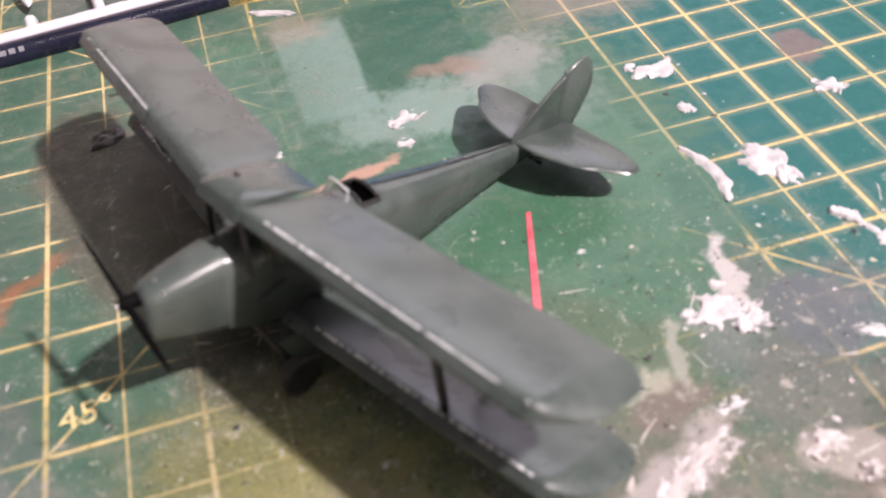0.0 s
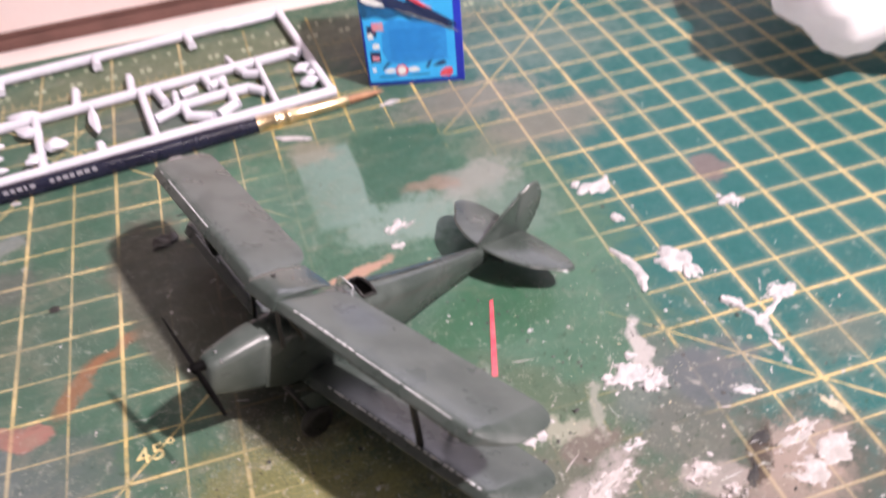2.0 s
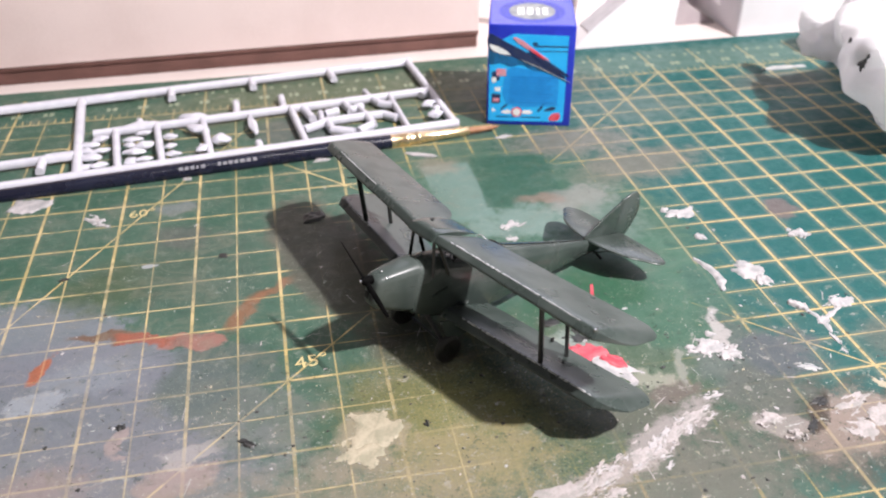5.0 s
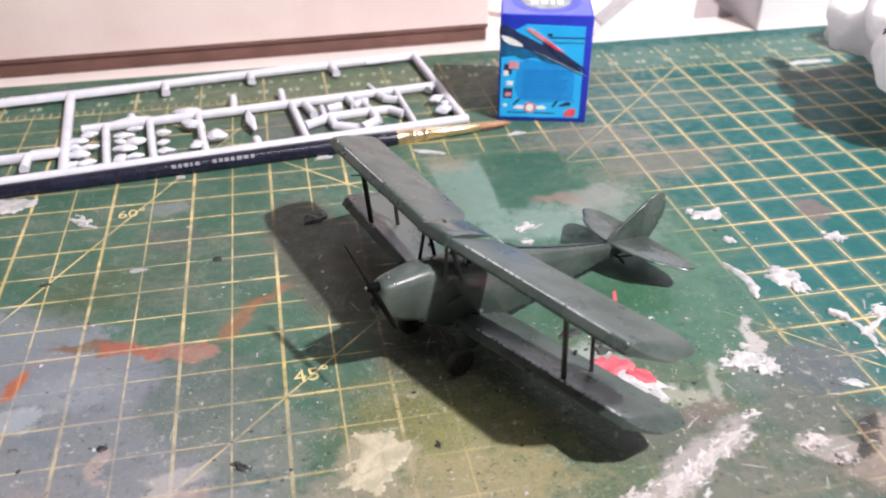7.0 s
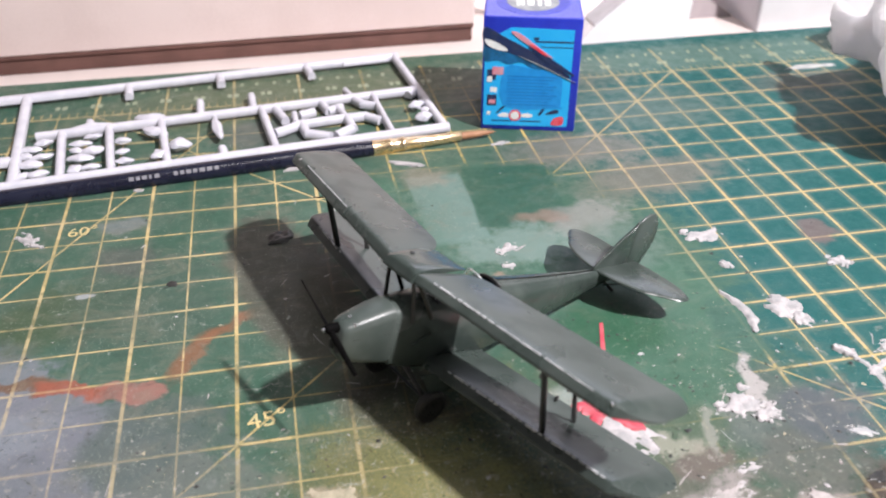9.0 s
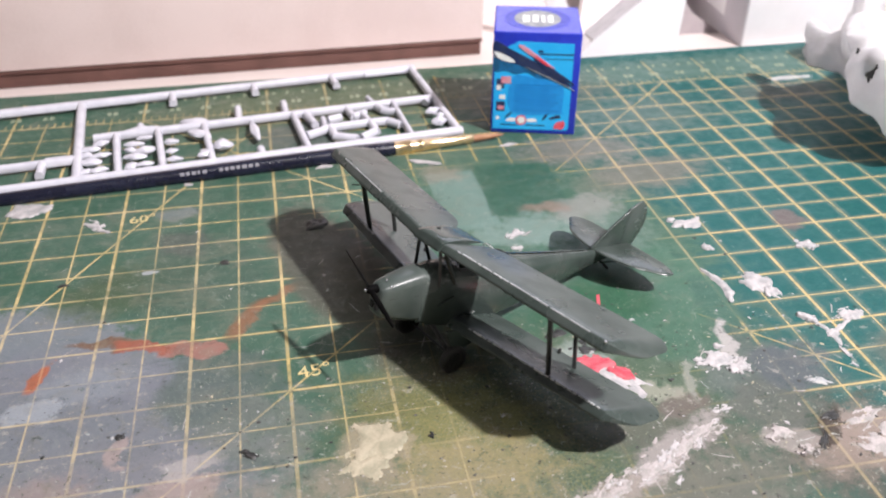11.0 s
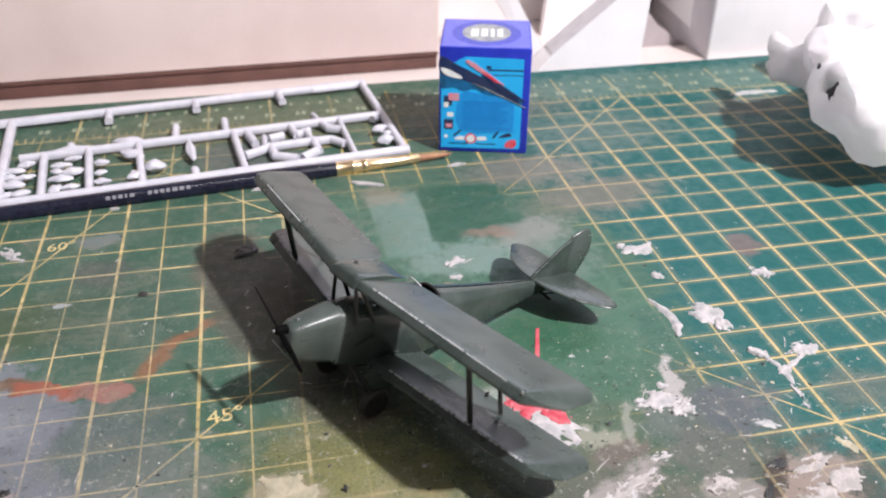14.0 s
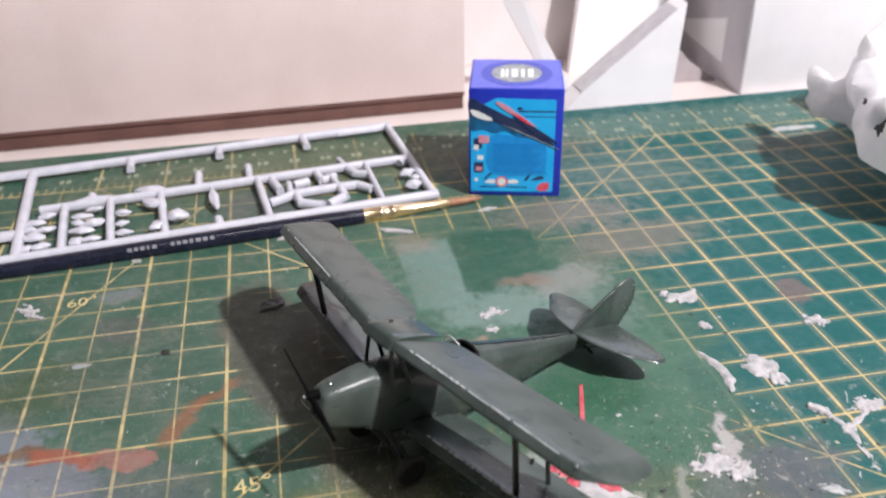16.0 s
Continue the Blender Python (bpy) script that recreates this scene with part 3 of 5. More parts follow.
# ---- mesh helpers; all sizes in squares of the mat ----
def part(name, bm, material, parent=None, label="", smooth=True, bevel=0.0, place=None):
    """Links a bmesh as one mesh object, scaled from squares to metres."""
    if bevel:
        edges = [e for e in bm.edges if len(e.link_faces) == 2 and e.calc_face_angle(0) > 0.6]
        bmesh.ops.bevel(bm, geom=edges, offset=bevel, segments=2, affect="EDGES", profile=0.5)
    bmesh.ops.recalc_face_normals(bm, faces=bm.faces)
    bm.transform(Matrix.Scale(S, 4))
    for face in bm.faces:
        face.smooth = smooth
    data = bpy.data.meshes.new(name)
    bm.to_mesh(data)
    bm.free()
    data.materials.append(material)
    if smooth:
        data.set_sharp_from_angle(angle=radians(42))
    ob = new(name, data)
    if place is not None:
        ob.matrix_basis = place
    if parent is not None:
        ob.parent = parent
    return tagged(ob, label)


def spot(x, y, z=0.0, turn=0.0):
    return pose(x * S, y * S, z * S, 0, 0, turn)


def thing(name, label, category, place=None, group="", kind=""):
    ob = new(name)
    ob.empty_display_size = 0.01
    if place is not None:
        ob.matrix_basis = place
    return tagged(ob, label, category, group, kind)


def box(lo, hi, bm=None):
    bm = bm or bmesh.new()
    made = bmesh.ops.create_cube(bm, size=1.0)["verts"]
    lo, hi = Vector(lo), Vector(hi)
    for v in made:
        v.co = Vector(a + (c + 0.5) * (b - a) for a, b, c in zip(lo, hi, v.co))
    return bm


def loft(rings, bm=None, caps=True):
    """A skin over closed rings of as many points each."""
    bm = bm or bmesh.new()
    rows = [[bm.verts.new(p) for p in ring] for ring in rings]
    for a, b in zip(rows, rows[1:]):
        for i in range(len(a)):
            j = (i + 1) % len(a)
            bm.faces.new((a[i], a[j], b[j], b[i]))
    if caps:
        bm.faces.new(rows[0][::-1])
        bm.faces.new(rows[-1])
    return bm


def rod(a, b, wide, deep=None, sides=10, bm=None, taper=1.0):
    """A round or flattened rod from a to b; wide and deep are radii."""
    a, b, deep = Vector(a), Vector(b), deep or wide
    way = (b - a).normalized()
    side = way.cross(Vector((1, 0, 0))) if abs(way.x) < 0.9 else way.cross(Vector((0, 1, 0)))
    side.normalize()
    ahead = side.cross(way)
    rings = []
    for t, grow in ((0, 1), (1, taper)):
        rings.append([a.lerp(b, t) + grow * (side * wide * math.cos(k) + ahead * deep * math.sin(k)) for k in (2 * math.pi * i / sides for i in range(sides))])
    return loft(rings, bm)


def turned(profile, sides=24, bm=None):
    """A body turned round the x axis from rows of x and radius."""
    rings = [[(x, max(r, 1e-4) * math.cos(k), max(r, 1e-4) * math.sin(k)) for k in (2 * math.pi * i / sides for i in range(sides))] for x, r in profile]
    return loft(rings, bm)


def slab(outline, z0, z1, bm=None):
    """An upright prism over a flat outline of x, y."""
    return loft([[(x, y, z0) for x, y in outline], [(x, y, z1) for x, y in outline]], bm)


def plate_y(outline, half, bm=None):
    """A thin upright plate with a rounded rim over an outline of x, z."""
    middle = Vector((sum(p[0] for p in outline) / len(outline), 0, sum(p[1] for p in outline) / len(outline)))
    rings = []
    for y, grow in ((-half, 0.94), (-half * 0.6, 0.985), (0, 1.0), (half * 0.6, 0.985), (half, 0.94)):
        rings.append([Vector((middle.x + (x - middle.x) * grow, y, middle.z + (z - middle.z) * grow)) for x, z in outline])
    return loft(rings, bm)


def smooth_outline(points, steps=6):
    """A closed Catmull-Rom curve through a few corners."""
    out, count = [], len(points)
    for i in range(count):
        p = [Vector(points[(i + k - 1) % count]) for k in range(4)]
        for s in range(steps):
            t = s / steps
            out.append(tuple(0.5 * (2 * p[1] + (p[2] - p[0]) * t + (2 * p[0] - 5 * p[1] + 4 * p[2] - p[3]) * t * t + (3 * p[1] - p[0] - 3 * p[2] + p[3]) * t**3)))
    return out


def splat(rx, ry, height, seed, rag=0.35, cells=26):
    """A patch of dried paint: a lumpy sheet with a ragged rim, gaps and loose islands."""
    bm = bmesh.new()
    grid = {}
    for i in range(cells + 1):
        for j in range(cells + 1):
            x, y = 3.0 * (i / cells - 0.5), 3.0 * (j / cells - 0.5)
            at = Vector((x * 1.4 + seed * 5.3, y * 1.4, seed * 1.7))
            wild = noise.noise(at) + 0.6 * noise.noise(at * 2.3) + 0.25 * noise.noise(at * 5.1)
            grid[i, j] = (x, y, 1 - math.hypot(x, y) + rag * 1.3 * wild)
    made = {}

    def vert(key):
        if key not in made:
            x, y, inside = grid[key]
            slide = 1 + min(0.0, inside) * 0.8
            lump = 0.7 + 0.5 * noise.noise(Vector((x * 2.2, y * 2.2, seed)))
            z = height * max(0.05, lump) * min(1.0, inside * 3.5) if inside > 0 else -0.01
            made[key] = bm.verts.new((x * rx * slide, y * ry * slide, z))
        return made[key]

    for i in range(cells):
        for j in range(cells):
            keys = ((i, j), (i + 1, j), (i + 1, j + 1), (i, j + 1))
            if sum(grid[k][2] > 0 for k in keys) >= 2:
                bm.faces.new([vert(k) for k in keys])
    if not bm.faces:
        bmesh.ops.create_circle(bm, cap_ends=True, segments=8, radius=min(rx, ry))
    return bm


def smear(path, wide, height, seed):
    """A brushed stroke of thick paint along a few corners, with an uneven rim."""
    line = [Vector((*p, 0)) for p in path]
    points = []
    for i in range(len(line) - 1):
        a, b, c, d = line[max(0, i - 1)], line[i], line[i + 1], line[min(len(line) - 1, i + 2)]
        for s in range(8):
            t = s / 8
            points.append(0.5 * (2 * b + (c - a) * t + (2 * a - 5 * b + 4 * c - d) * t * t + (3 * b - a - 3 * c + d) * t**3))
    points.append(line[-1])
    bm, rows = bmesh.new(), []
    for i, p in enumerate(points):
        way = (points[min(i + 1, len(points) - 1)] - points[max(i - 1, 0)]).normalized()
        side, share = Vector((-way.y, way.x, 0)), i / (len(points) - 1)
        swell = wide * (0.25 + 0.75 * math.sin(math.pi * min(1, max(0, share))) ** 0.5)
        row = []
        for k in range(9):
            u = k / 4 - 1
            rag = 1 + 0.75 * noise.noise(Vector((p.x * 5, p.y * 5, seed + (1 if u > 0 else 0))))
            lump = 0.6 + 0.8 * abs(noise.noise(Vector((p.x * 7 + u, p.y * 7, seed))))
            at = p + side * u * swell * rag
            row.append(bm.verts.new((at.x, at.y, height * (1 - u * u) * lump - 0.004)))
        rows.append(row)
    for a, b in zip(rows, rows[1:]):
        for k in range(8):
            bm.faces.new((a[k], a[k + 1], b[k + 1], b[k]))
    return bm


def letters(text, size, name, material, parent, place, label=""):
    """Flat lettering in the built-in font, turned into a mesh."""
    curve = bpy.data.curves.new(name, "FONT")
    curve.body, curve.size, curve.align_x, curve.align_y, curve.extrude = text, size * S, "CENTER", "CENTER", 0.00003
    holder = bpy.data.objects.new("lettering", curve)
    scene.collection.objects.link(holder)
    data = bpy.data.meshes.new_from_object(holder.evaluated_get(bpy.context.evaluated_depsgraph_get()))
    bpy.data.objects.remove(holder)
    data.materials.clear()
    data.materials.append(material)
    data.name = name
    ob = new(name, data)
    ob.matrix_basis = place
    ob.parent = parent
    return tagged(ob, label)


# ---- the large structure: desk and room ----
part("desk", box((-40, -34, -2.2), (75, 26, -0.25)), DESK, label="pale laminate desk top under the cutting mat", bevel=0.1)["kind"] = "structure"
for name, lo, hi in (
    ("wall_north", (-120, 80, -60), (160, 84, 130)),
    ("wall_south", (-120, -154, -60), (160, -150, 130)),
    ("wall_west", (-124, -154, -60), (-120, 84, 130)),
    ("wall_east", (160, -154, -60), (164, 84, 130)),
    ("floor", (-124, -154, -64), (164, 84, -60)),
):
    tagged(part(name, box(lo, hi), WALL, smooth=False), kind="structure")
tagged(part("ceiling", box((-124, -154, 130), (164, 84, 134)), CEILING, smooth=False), kind="structure")

# ---- cutting mat ----
cutting_mat = thing("cutting_mat", "green self-healing cutting mat, yellow inch grid, stained with paint", "cutting mat")
bm = box((-8, -16.5, -0.25), (32, 8.85, 0.0))
for strip in STRIPS[1:]:
    bmesh.ops.bisect_plane(bm, geom=bm.verts[:] + bm.edges[:] + bm.faces[:], plane_co=(strip[0], 0, 0), plane_no=(1, 0, 0))
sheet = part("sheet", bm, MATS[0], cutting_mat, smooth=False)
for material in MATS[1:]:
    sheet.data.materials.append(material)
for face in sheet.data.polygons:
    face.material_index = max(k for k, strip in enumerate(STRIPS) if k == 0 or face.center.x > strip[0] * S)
letters("45°", 0.52, "angle_number", PRINT, cutting_mat, pose(6.52 * S, -7.48 * S, 0.00004, 0, 0, 6))
letters("60°", 0.50, "angle_number", PRINT, cutting_mat, pose(2.52 * S, -0.47 * S, 0.00004, 0, 0, 6))
for k in range(-6, 32):
    # Ruler numbers and marks too soft to read
    for x, y, wide, tall in ((k - 0.13, 6.72, 0.06, 0.13), (k + 0.07, 6.72, 0.07, 0.13), (k - 0.3, 7.5, 0.05, 0.10), (k + 0.25, 7.5, 0.05, 0.10)):
        part("ruler_mark", box((-wide, -tall, 0), (wide, tall, 0.003)), FADED, cutting_mat, smooth=False, place=spot(x, y, 0.001))

WHITE_BLOB = "thick dried white paint"


def blob(x, y, rx, ry, turn, height, material, seed, label="", rag=0.35):
    part("paint_blob", splat(rx, ry, height, seed, rag, 26 if rx > 0.15 else 12), material, cutting_mat, label, place=spot(x, y, 0.0, turn))


blob(16.66, -3.46, 0.40, 0.26, 8, 0.06, WHITE_PAINT, 1, WHITE_BLOB, 0.5)
blob(16.25, -3.20, 0.12, 0.12, 8, 0.06, WHITE_PAINT, 2)
blob(17.10, -6.25, 0.36, 0.42, 35, 0.08, WHITE_PAINT, 3, WHITE_BLOB, 0.4)
blob(17.25, -6.70, 0.20, 0.26, 10, 0.06, WHITE_PAINT, 4)
blob(14.85, -8.75, 0.36, 0.25, 10, 0.05, WHITE_PAINT, 5, WHITE_BLOB, 0.7)
blob(15.22, -9.05, 0.26, 0.20, 30, 0.07, WHITE_PAINT, 6, "", 0.7)
blob(14.50, -8.70, 0.13, 0.09, 0, 0.05, WHITE_PAINT, 7)
blob(15.10, -8.35, 0.13, 0.10, 0, 0.05, WHITE_PAINT, 8)
part("paint_stroke", smear([(16.02, -5.52), (16.17, -5.85), (16.27, -6.25), (16.22, -6.65), (16.08, -6.92)], 0.12, 0.06, 3), WHITE_PAINT, cutting_mat, "curved stroke of dried white paint")
blob(17.52, -7.80, 0.22, 0.16, -50, 0.08, WHITE_PAINT, 31, WHITE_BLOB, 0.6)
part("paint_stroke", smear([(17.50, -7.75), (17.68, -8.10), (17.76, -8.45), (17.74, -8.85)], 0.075, 0.03, 7), WHITE_PAINT, cutting_mat)
blob(17.70, -9.10, 0.07, 0.22, 4, 0.03, WHITE_PAINT, 131, "", 0.8)
blob(17.76, -8.42, 0.14, 0.12, 20, 0.04, WHITE_PAINT, 132, "", 0.8)
blob(17.66, -9.46, 0.05, 0.10, 0, 0.02, WHITE_PAINT, 133, "", 0.6)
part("paint_stroke", smear([(17.70, -8.40), (18.0, -8.28), (18.3, -8.1), (18.6, -7.88)], 0.06, 0.03, 8), WHITE_PAINT, cutting_mat)
blob(18.55, -7.85, 0.36, 0.22, 12, 0.06, WHITE_PAINT, 35, "", 0.5)
blob(19.15, -4.98, 0.26, 0.20, -20, 0.08, WHITE_PAINT, 36, WHITE_BLOB, 0.5)
blob(16.62, -4.63, 0.13, 0.17, 30, 0.07, WHITE_PAINT, 37)
blob(-0.55, 0.55, 0.55, 0.42, 10, 0.06, WHITE_PAINT, 38, WHITE_BLOB, 0.5)
blob(1.30, -0.60, 0.26, 0.20, -30, 0.05, WHITE_PAINT, 39, "", 0.8)
blob(1.55, -0.90, 0.20, 0.08, -30, 0.04, WHITE_PAINT, 40, "", 0.6)
blob(12.05, -3.10, 0.30, 0.14, 12, 0.05, WHITE_PAINT, 41, "", 0.8)
blob(11.90, -3.75, 0.16, 0.11, 0, 0.04, WHITE_PAINT, 42, "", 0.6)
blob(10.45, 1.35, 0.55, 0.10, -22, 0.06, WHITE_PAINT, 43, "", 0.5)
blob(7.50, 1.62, 0.24, 0.09, 6, 0.06, WHITE_PAINT, 44)
blob(3.62, 1.25, 0.14, 0.09, 0, 0.05, WHITE_PAINT, 45)
blob(13.75, -10.62, 0.34, 0.12, 28, 0.022, CHALK_PAINT, 46, "", 0.7)
blob(13.15, -10.95, 0.42, 0.13, 34, 0.022, CHALK_PAINT, 47, "smeared chalky pinkish paint", 0.8)
blob(12.35, -11.40, 0.44, 0.13, 28, 0.022, CHALK_PAINT, 48, "", 0.8)
blob(11.45, -11.8, 0.42, 0.12, 20, 0.022, CHALK_PAINT, 49, "", 0.9)
blob(10.5, -12.0, 0.60, 0.22, 12, 0.022, CHALK_PAINT, 56, "", 0.9)
blob(15.05, -11.0, 0.24, 0.20, 0, 0.05, CHALK_PAINT, 50, "", 0.8)
blob(15.35, -11.5, 0.18, 0.16, 0, 0.07, CHALK_PAINT, 51, "", 0.8)
blob(13.25, 2.05, 0.30, 0.10, 10, 0.04, WHITE_PAINT, 52, "", 0.7)
blob(24.6, 5.5, 0.75, 0.20, 4, 0.04, GREY_PAINT, 53, "", 0.5)
blob(9.75, -3.2, 0.14, 0.10, 0, 0.03, GREY_PAINT, 55, "", 0.6)
# Red paint over white, with a red line beside it
blob(12.55, -8.95, 0.62, 0.30, -52, 0.035, WHITE_PAINT, 60, "dried white paint under the red", 0.5)
blob(12.35, -8.45, 0.34, 0.30, 10, 0.055, RED_PAINT, 61, "dried red paint", 0.5)
blob(12.70, -8.80, 0.34, 0.22, -50, 0.06, RED_PAINT, 62, "", 0.5)
blob(12.05, -8.25, 0.22, 0.16, -20, 0.05, RED_PAINT, 63, "", 0.6)
part("paint_line", slab([(13.16, -6.05), (13.24, -6.05), (12.66, -7.95), (12.54, -7.95)], 0.0, 0.012), RED_PAINT, cutting_mat, "thin brushed red line")
# Beige and dark crusts
blob(7.55, -9.75, 0.52, 0.55, 0, 0.04, BEIGE_PAINT, 64, "thick beige paint crust", 0.6)
blob(7.15, -10.35, 0.40, 0.30, 20, 0.03, BEIGE_PAINT, 65, "", 0.8)
blob(7.0, -1.60, 0.36, 0.25, 35, 0.10, DARK_PAINT, 66, "dark ring of dried paint", 0.2)
blob(2.77, -8.70, 0.10, 0.09, 0, 0.04, DARK_PAINT, 67)
blob(5.18, -9.62, 0.14, 0.09, -30, 0.04, DARK_PAINT, 68, "", 0.7)
blob(5.05, -9.52, 0.08, 0.05, 10, 0.03, DARK_PAINT, 69)
blob(8.55, -9.78, 0.07, 0.08, 0, 0.04, DARK_PAINT, 70, "", 0.6)
blob(4.66, -3.0, 0.14, 0.11, 40, 0.02, DARK_PAINT, 71, "", 0.9)
blob(11.74, -7.26, 0.34, 0.15, 12, 0.03, DARK_PAINT, 72, "", 0.6)
blob(12.25, -7.85, 0.22, 0.16, -30, 0.02, DARK_PAINT, 172, "", 1.0)
blob(0.95, -3.3, 0.15, 0.08, 0, 0.02, DARK_PAINT, 73, "", 0.5)
blob(16.5, -4.15, 0.05, 0.04, 0, 0.02, DARK_PAINT, 74, "", 0.6)
blob(16.95, -5.0, 0.10, 0.04, 8, 0.01, DARK_PAINT, 75, "", 0.7)
blob(16.33, -10.73, 0.26, 0.12, 25, 0.02, DARK_PAINT, 76, "", 0.8)
blob(15.80, -11.32, 0.08, 0.22, -35, 0.02, DARK_PAINT, 78, "", 0.8)
blob(17.23, -11.33, 0.34, 0.24, 0, 0.03, CHALK_PAINT, 79, "", 0.5)
blob(16.70, -11.62, 0.28, 0.26, 0, 0.03, CHALK_PAINT, 80, "", 0.6)
blob(16.85, -10.95, 0.36, 0.16, 25, 0.02, CHALK_PAINT, 81, "", 0.9)
blob(17.83, -10.60, 0.10, 0.26, 20, 0.02, BEIGE_PAINT, 82, "", 0.5)
blob(16.62, -9.77, 0.20, 0.09, -35, 0.02, GREY_PAINT, 83, "", 0.7)
# The chalky smear breaks up into crumbs along its edges
crumbs = random.Random(17)
for k in range(46):
    along = crumbs.random()
    x, y = 11.0 + 3.1 * along + crumbs.gauss(0, 0.10), -11.98 + 1.55 * along**1.15 + crumbs.gauss(0, 0.20)
    size = crumbs.uniform(0.04, 0.15)
    blob(x, y, size * 1.5, size * 0.7, crumbs.uniform(0, 60), 0.02, crumbs.choice((CHALK_PAINT, CHALK_PAINT, WHITE_PAINT)), 400 + k, "", 0.9)
# Flecks and short scraped strokes all over the near half
scatter = random.Random(5)
for k in range(190):
    size = scatter.uniform(0.014, 0.05) * (1.4 if k % 9 == 0 else 1.0)
    x, y = (scatter.uniform(0, 18.5), scatter.uniform(-13, -4)) if k % 3 else (scatter.uniform(11.5, 19.5), scatter.uniform(-12.5, -7))
    blob(x, y, size, size * scatter.uniform(0.4, 1), scatter.uniform(0, 180), size * 0.3, scatter.choice((WHITE_PAINT, CHALK_PAINT, GREY_PAINT, DARK_PAINT, DARK_PAINT, BEIGE_PAINT)), 100 + k, "", 0.6)
for k in range(34):
    x, y = (scatter.uniform(12, 19.5), scatter.uniform(-12.5, -7.2)) if k % 2 else (scatter.uniform(0, 12), scatter.uniform(-12, 1))
    a, far = scatter.uniform(-0.6, 2.4), scatter.uniform(0.12, 0.45)
    bend = scatter.uniform(-0.02, 0.02)
    path = [(x, y), (x + far * 0.5 * math.cos(a) + bend, y + far * 0.5 * math.sin(a)), (x + far * math.cos(a), y + far * math.sin(a))]
    part("paint_scrape", smear(path, scatter.uniform(0.010, 0.03), 0.007, k), scatter.choice((CHALK_PAINT, GREY_PAINT)), cutting_mat)

# Fine flecks, thickest on the worn front of the mat
def flecks(material, count, seed, low, high, zones):
    """One mesh of many low paint crumbs; zones are x, y ranges with a share of the count."""
    dice, bm = random.Random(seed), bmesh.new()
    for x0, y0, x1, y1, share in zones:
        hubs = [(dice.uniform(x0, x1), dice.uniform(y0, y1)) for k in range(12)]
        for k in range(int(count * share)):
            x, y = dice.uniform(x0, x1), dice.uniform(y0, y1)
            if k % 3 == 0:
                hub = dice.choice(hubs)
                x, y = hub[0] + dice.gauss(0, 0.35), hub[1] + dice.gauss(0, 0.35)
            size, turn, slim = low + (high - low) * dice.random() ** 2.5, dice.uniform(0, 6.3), dice.uniform(0.4, 1.0)
            top = bm.verts.new((x, y, size * 0.35))
            rim = []
            for i in range(6):
                a, r = turn + i * math.pi / 3, size * dice.uniform(0.6, 1.2)
                rim.append(bm.verts.new((x + r * math.cos(a), y + r * slim * math.sin(a), 0.0005)))
            for i in range(6):
                bm.faces.new((rim[i], rim[(i + 1) % 6], top))
    part("dried_spatter", bm, material, cutting_mat, smooth=False)["kind"] = "stuff"


FRONT, MIDDLE, CORNER, BACK = (4.5, -12.5, 12.5, -8.2), (9.0, -9.0, 16.0, -5.0), (12.0, -13.0, 19.5, -8.0), (0.0, -8.0, 16.0, 1.0)
flecks(DARK_PAINT, 520, 21, 0.012, 0.050, (FRONT + (0.35,), MIDDLE + (0.22,), CORNER + (0.33,), BACK + (0.10,)))
flecks(BEIGE_PAINT, 560, 22, 0.008, 0.024, (FRONT + (0.60,), MIDDLE + (0.15,), CORNER + (0.15,)))
flecks(CHALK_PAINT, 640, 23, 0.008, 0.026, (FRONT + (0.22,), MIDDLE + (0.22,), CORNER + (0.36,), BACK + (0.20,)))

# ---- the model aeroplane; x runs back from the propeller, y to its right, z up ----
ASIDE = math.atan2(0.427, 0.905)
PITCH = 13.0
plane = thing("model_biplane", "dark green satin plastic model biplane standing on the cutting mat", "model aeroplane", Matrix.Translation(Vector((7.73, -7.93, 2.21)) * S) @ Matrix.Rotation(ASIDE, 4, "Z") @ Matrix.Rotation(radians(PITCH), 4, "Y"))


def airfoil(y, lead, chord, z, thick, camber=0.04, sharp=0.0):
    """A closed wing section with a blunt, creased nose that can be drawn out sharp, from the trailing edge over the top to the nose and back below."""
    upper = [(1.0, 0.06), (0.93, 0.14), (0.82, 0.28), (0.68, 0.45), (0.54, 0.62), (0.40, 0.79), (0.28, 0.92), (0.19, 0.985), (0.13, 0.99), (0.095, 0.96), (0.075, 0.91), (0.062, 0.83), (0.045, 0.55), (0.018, 0.20), (0.005, 0.0)]
    lower = [(0.004, -0.18), (0.018, -0.36), (0.05, -0.50), (0.12, -0.56), (0.30, -0.50), (0.55, -0.34), (0.80, -0.14), (0.95, -0.03)]
    upper = [(t * (1 - 0.85 * sharp) if t < 0.07 else t, h + sharp * (0.80 + 0.5 * t - h) if 0.06 < t < 0.40 else h) for t, h in upper]
    lower = [(t, h * (1 - 0.7 * sharp)) for t, h in lower]
    return [(lead + chord * t, y, z + chord * (camber * 4 * t * (1 - t) + thick * h)) for t, h in upper + lower]


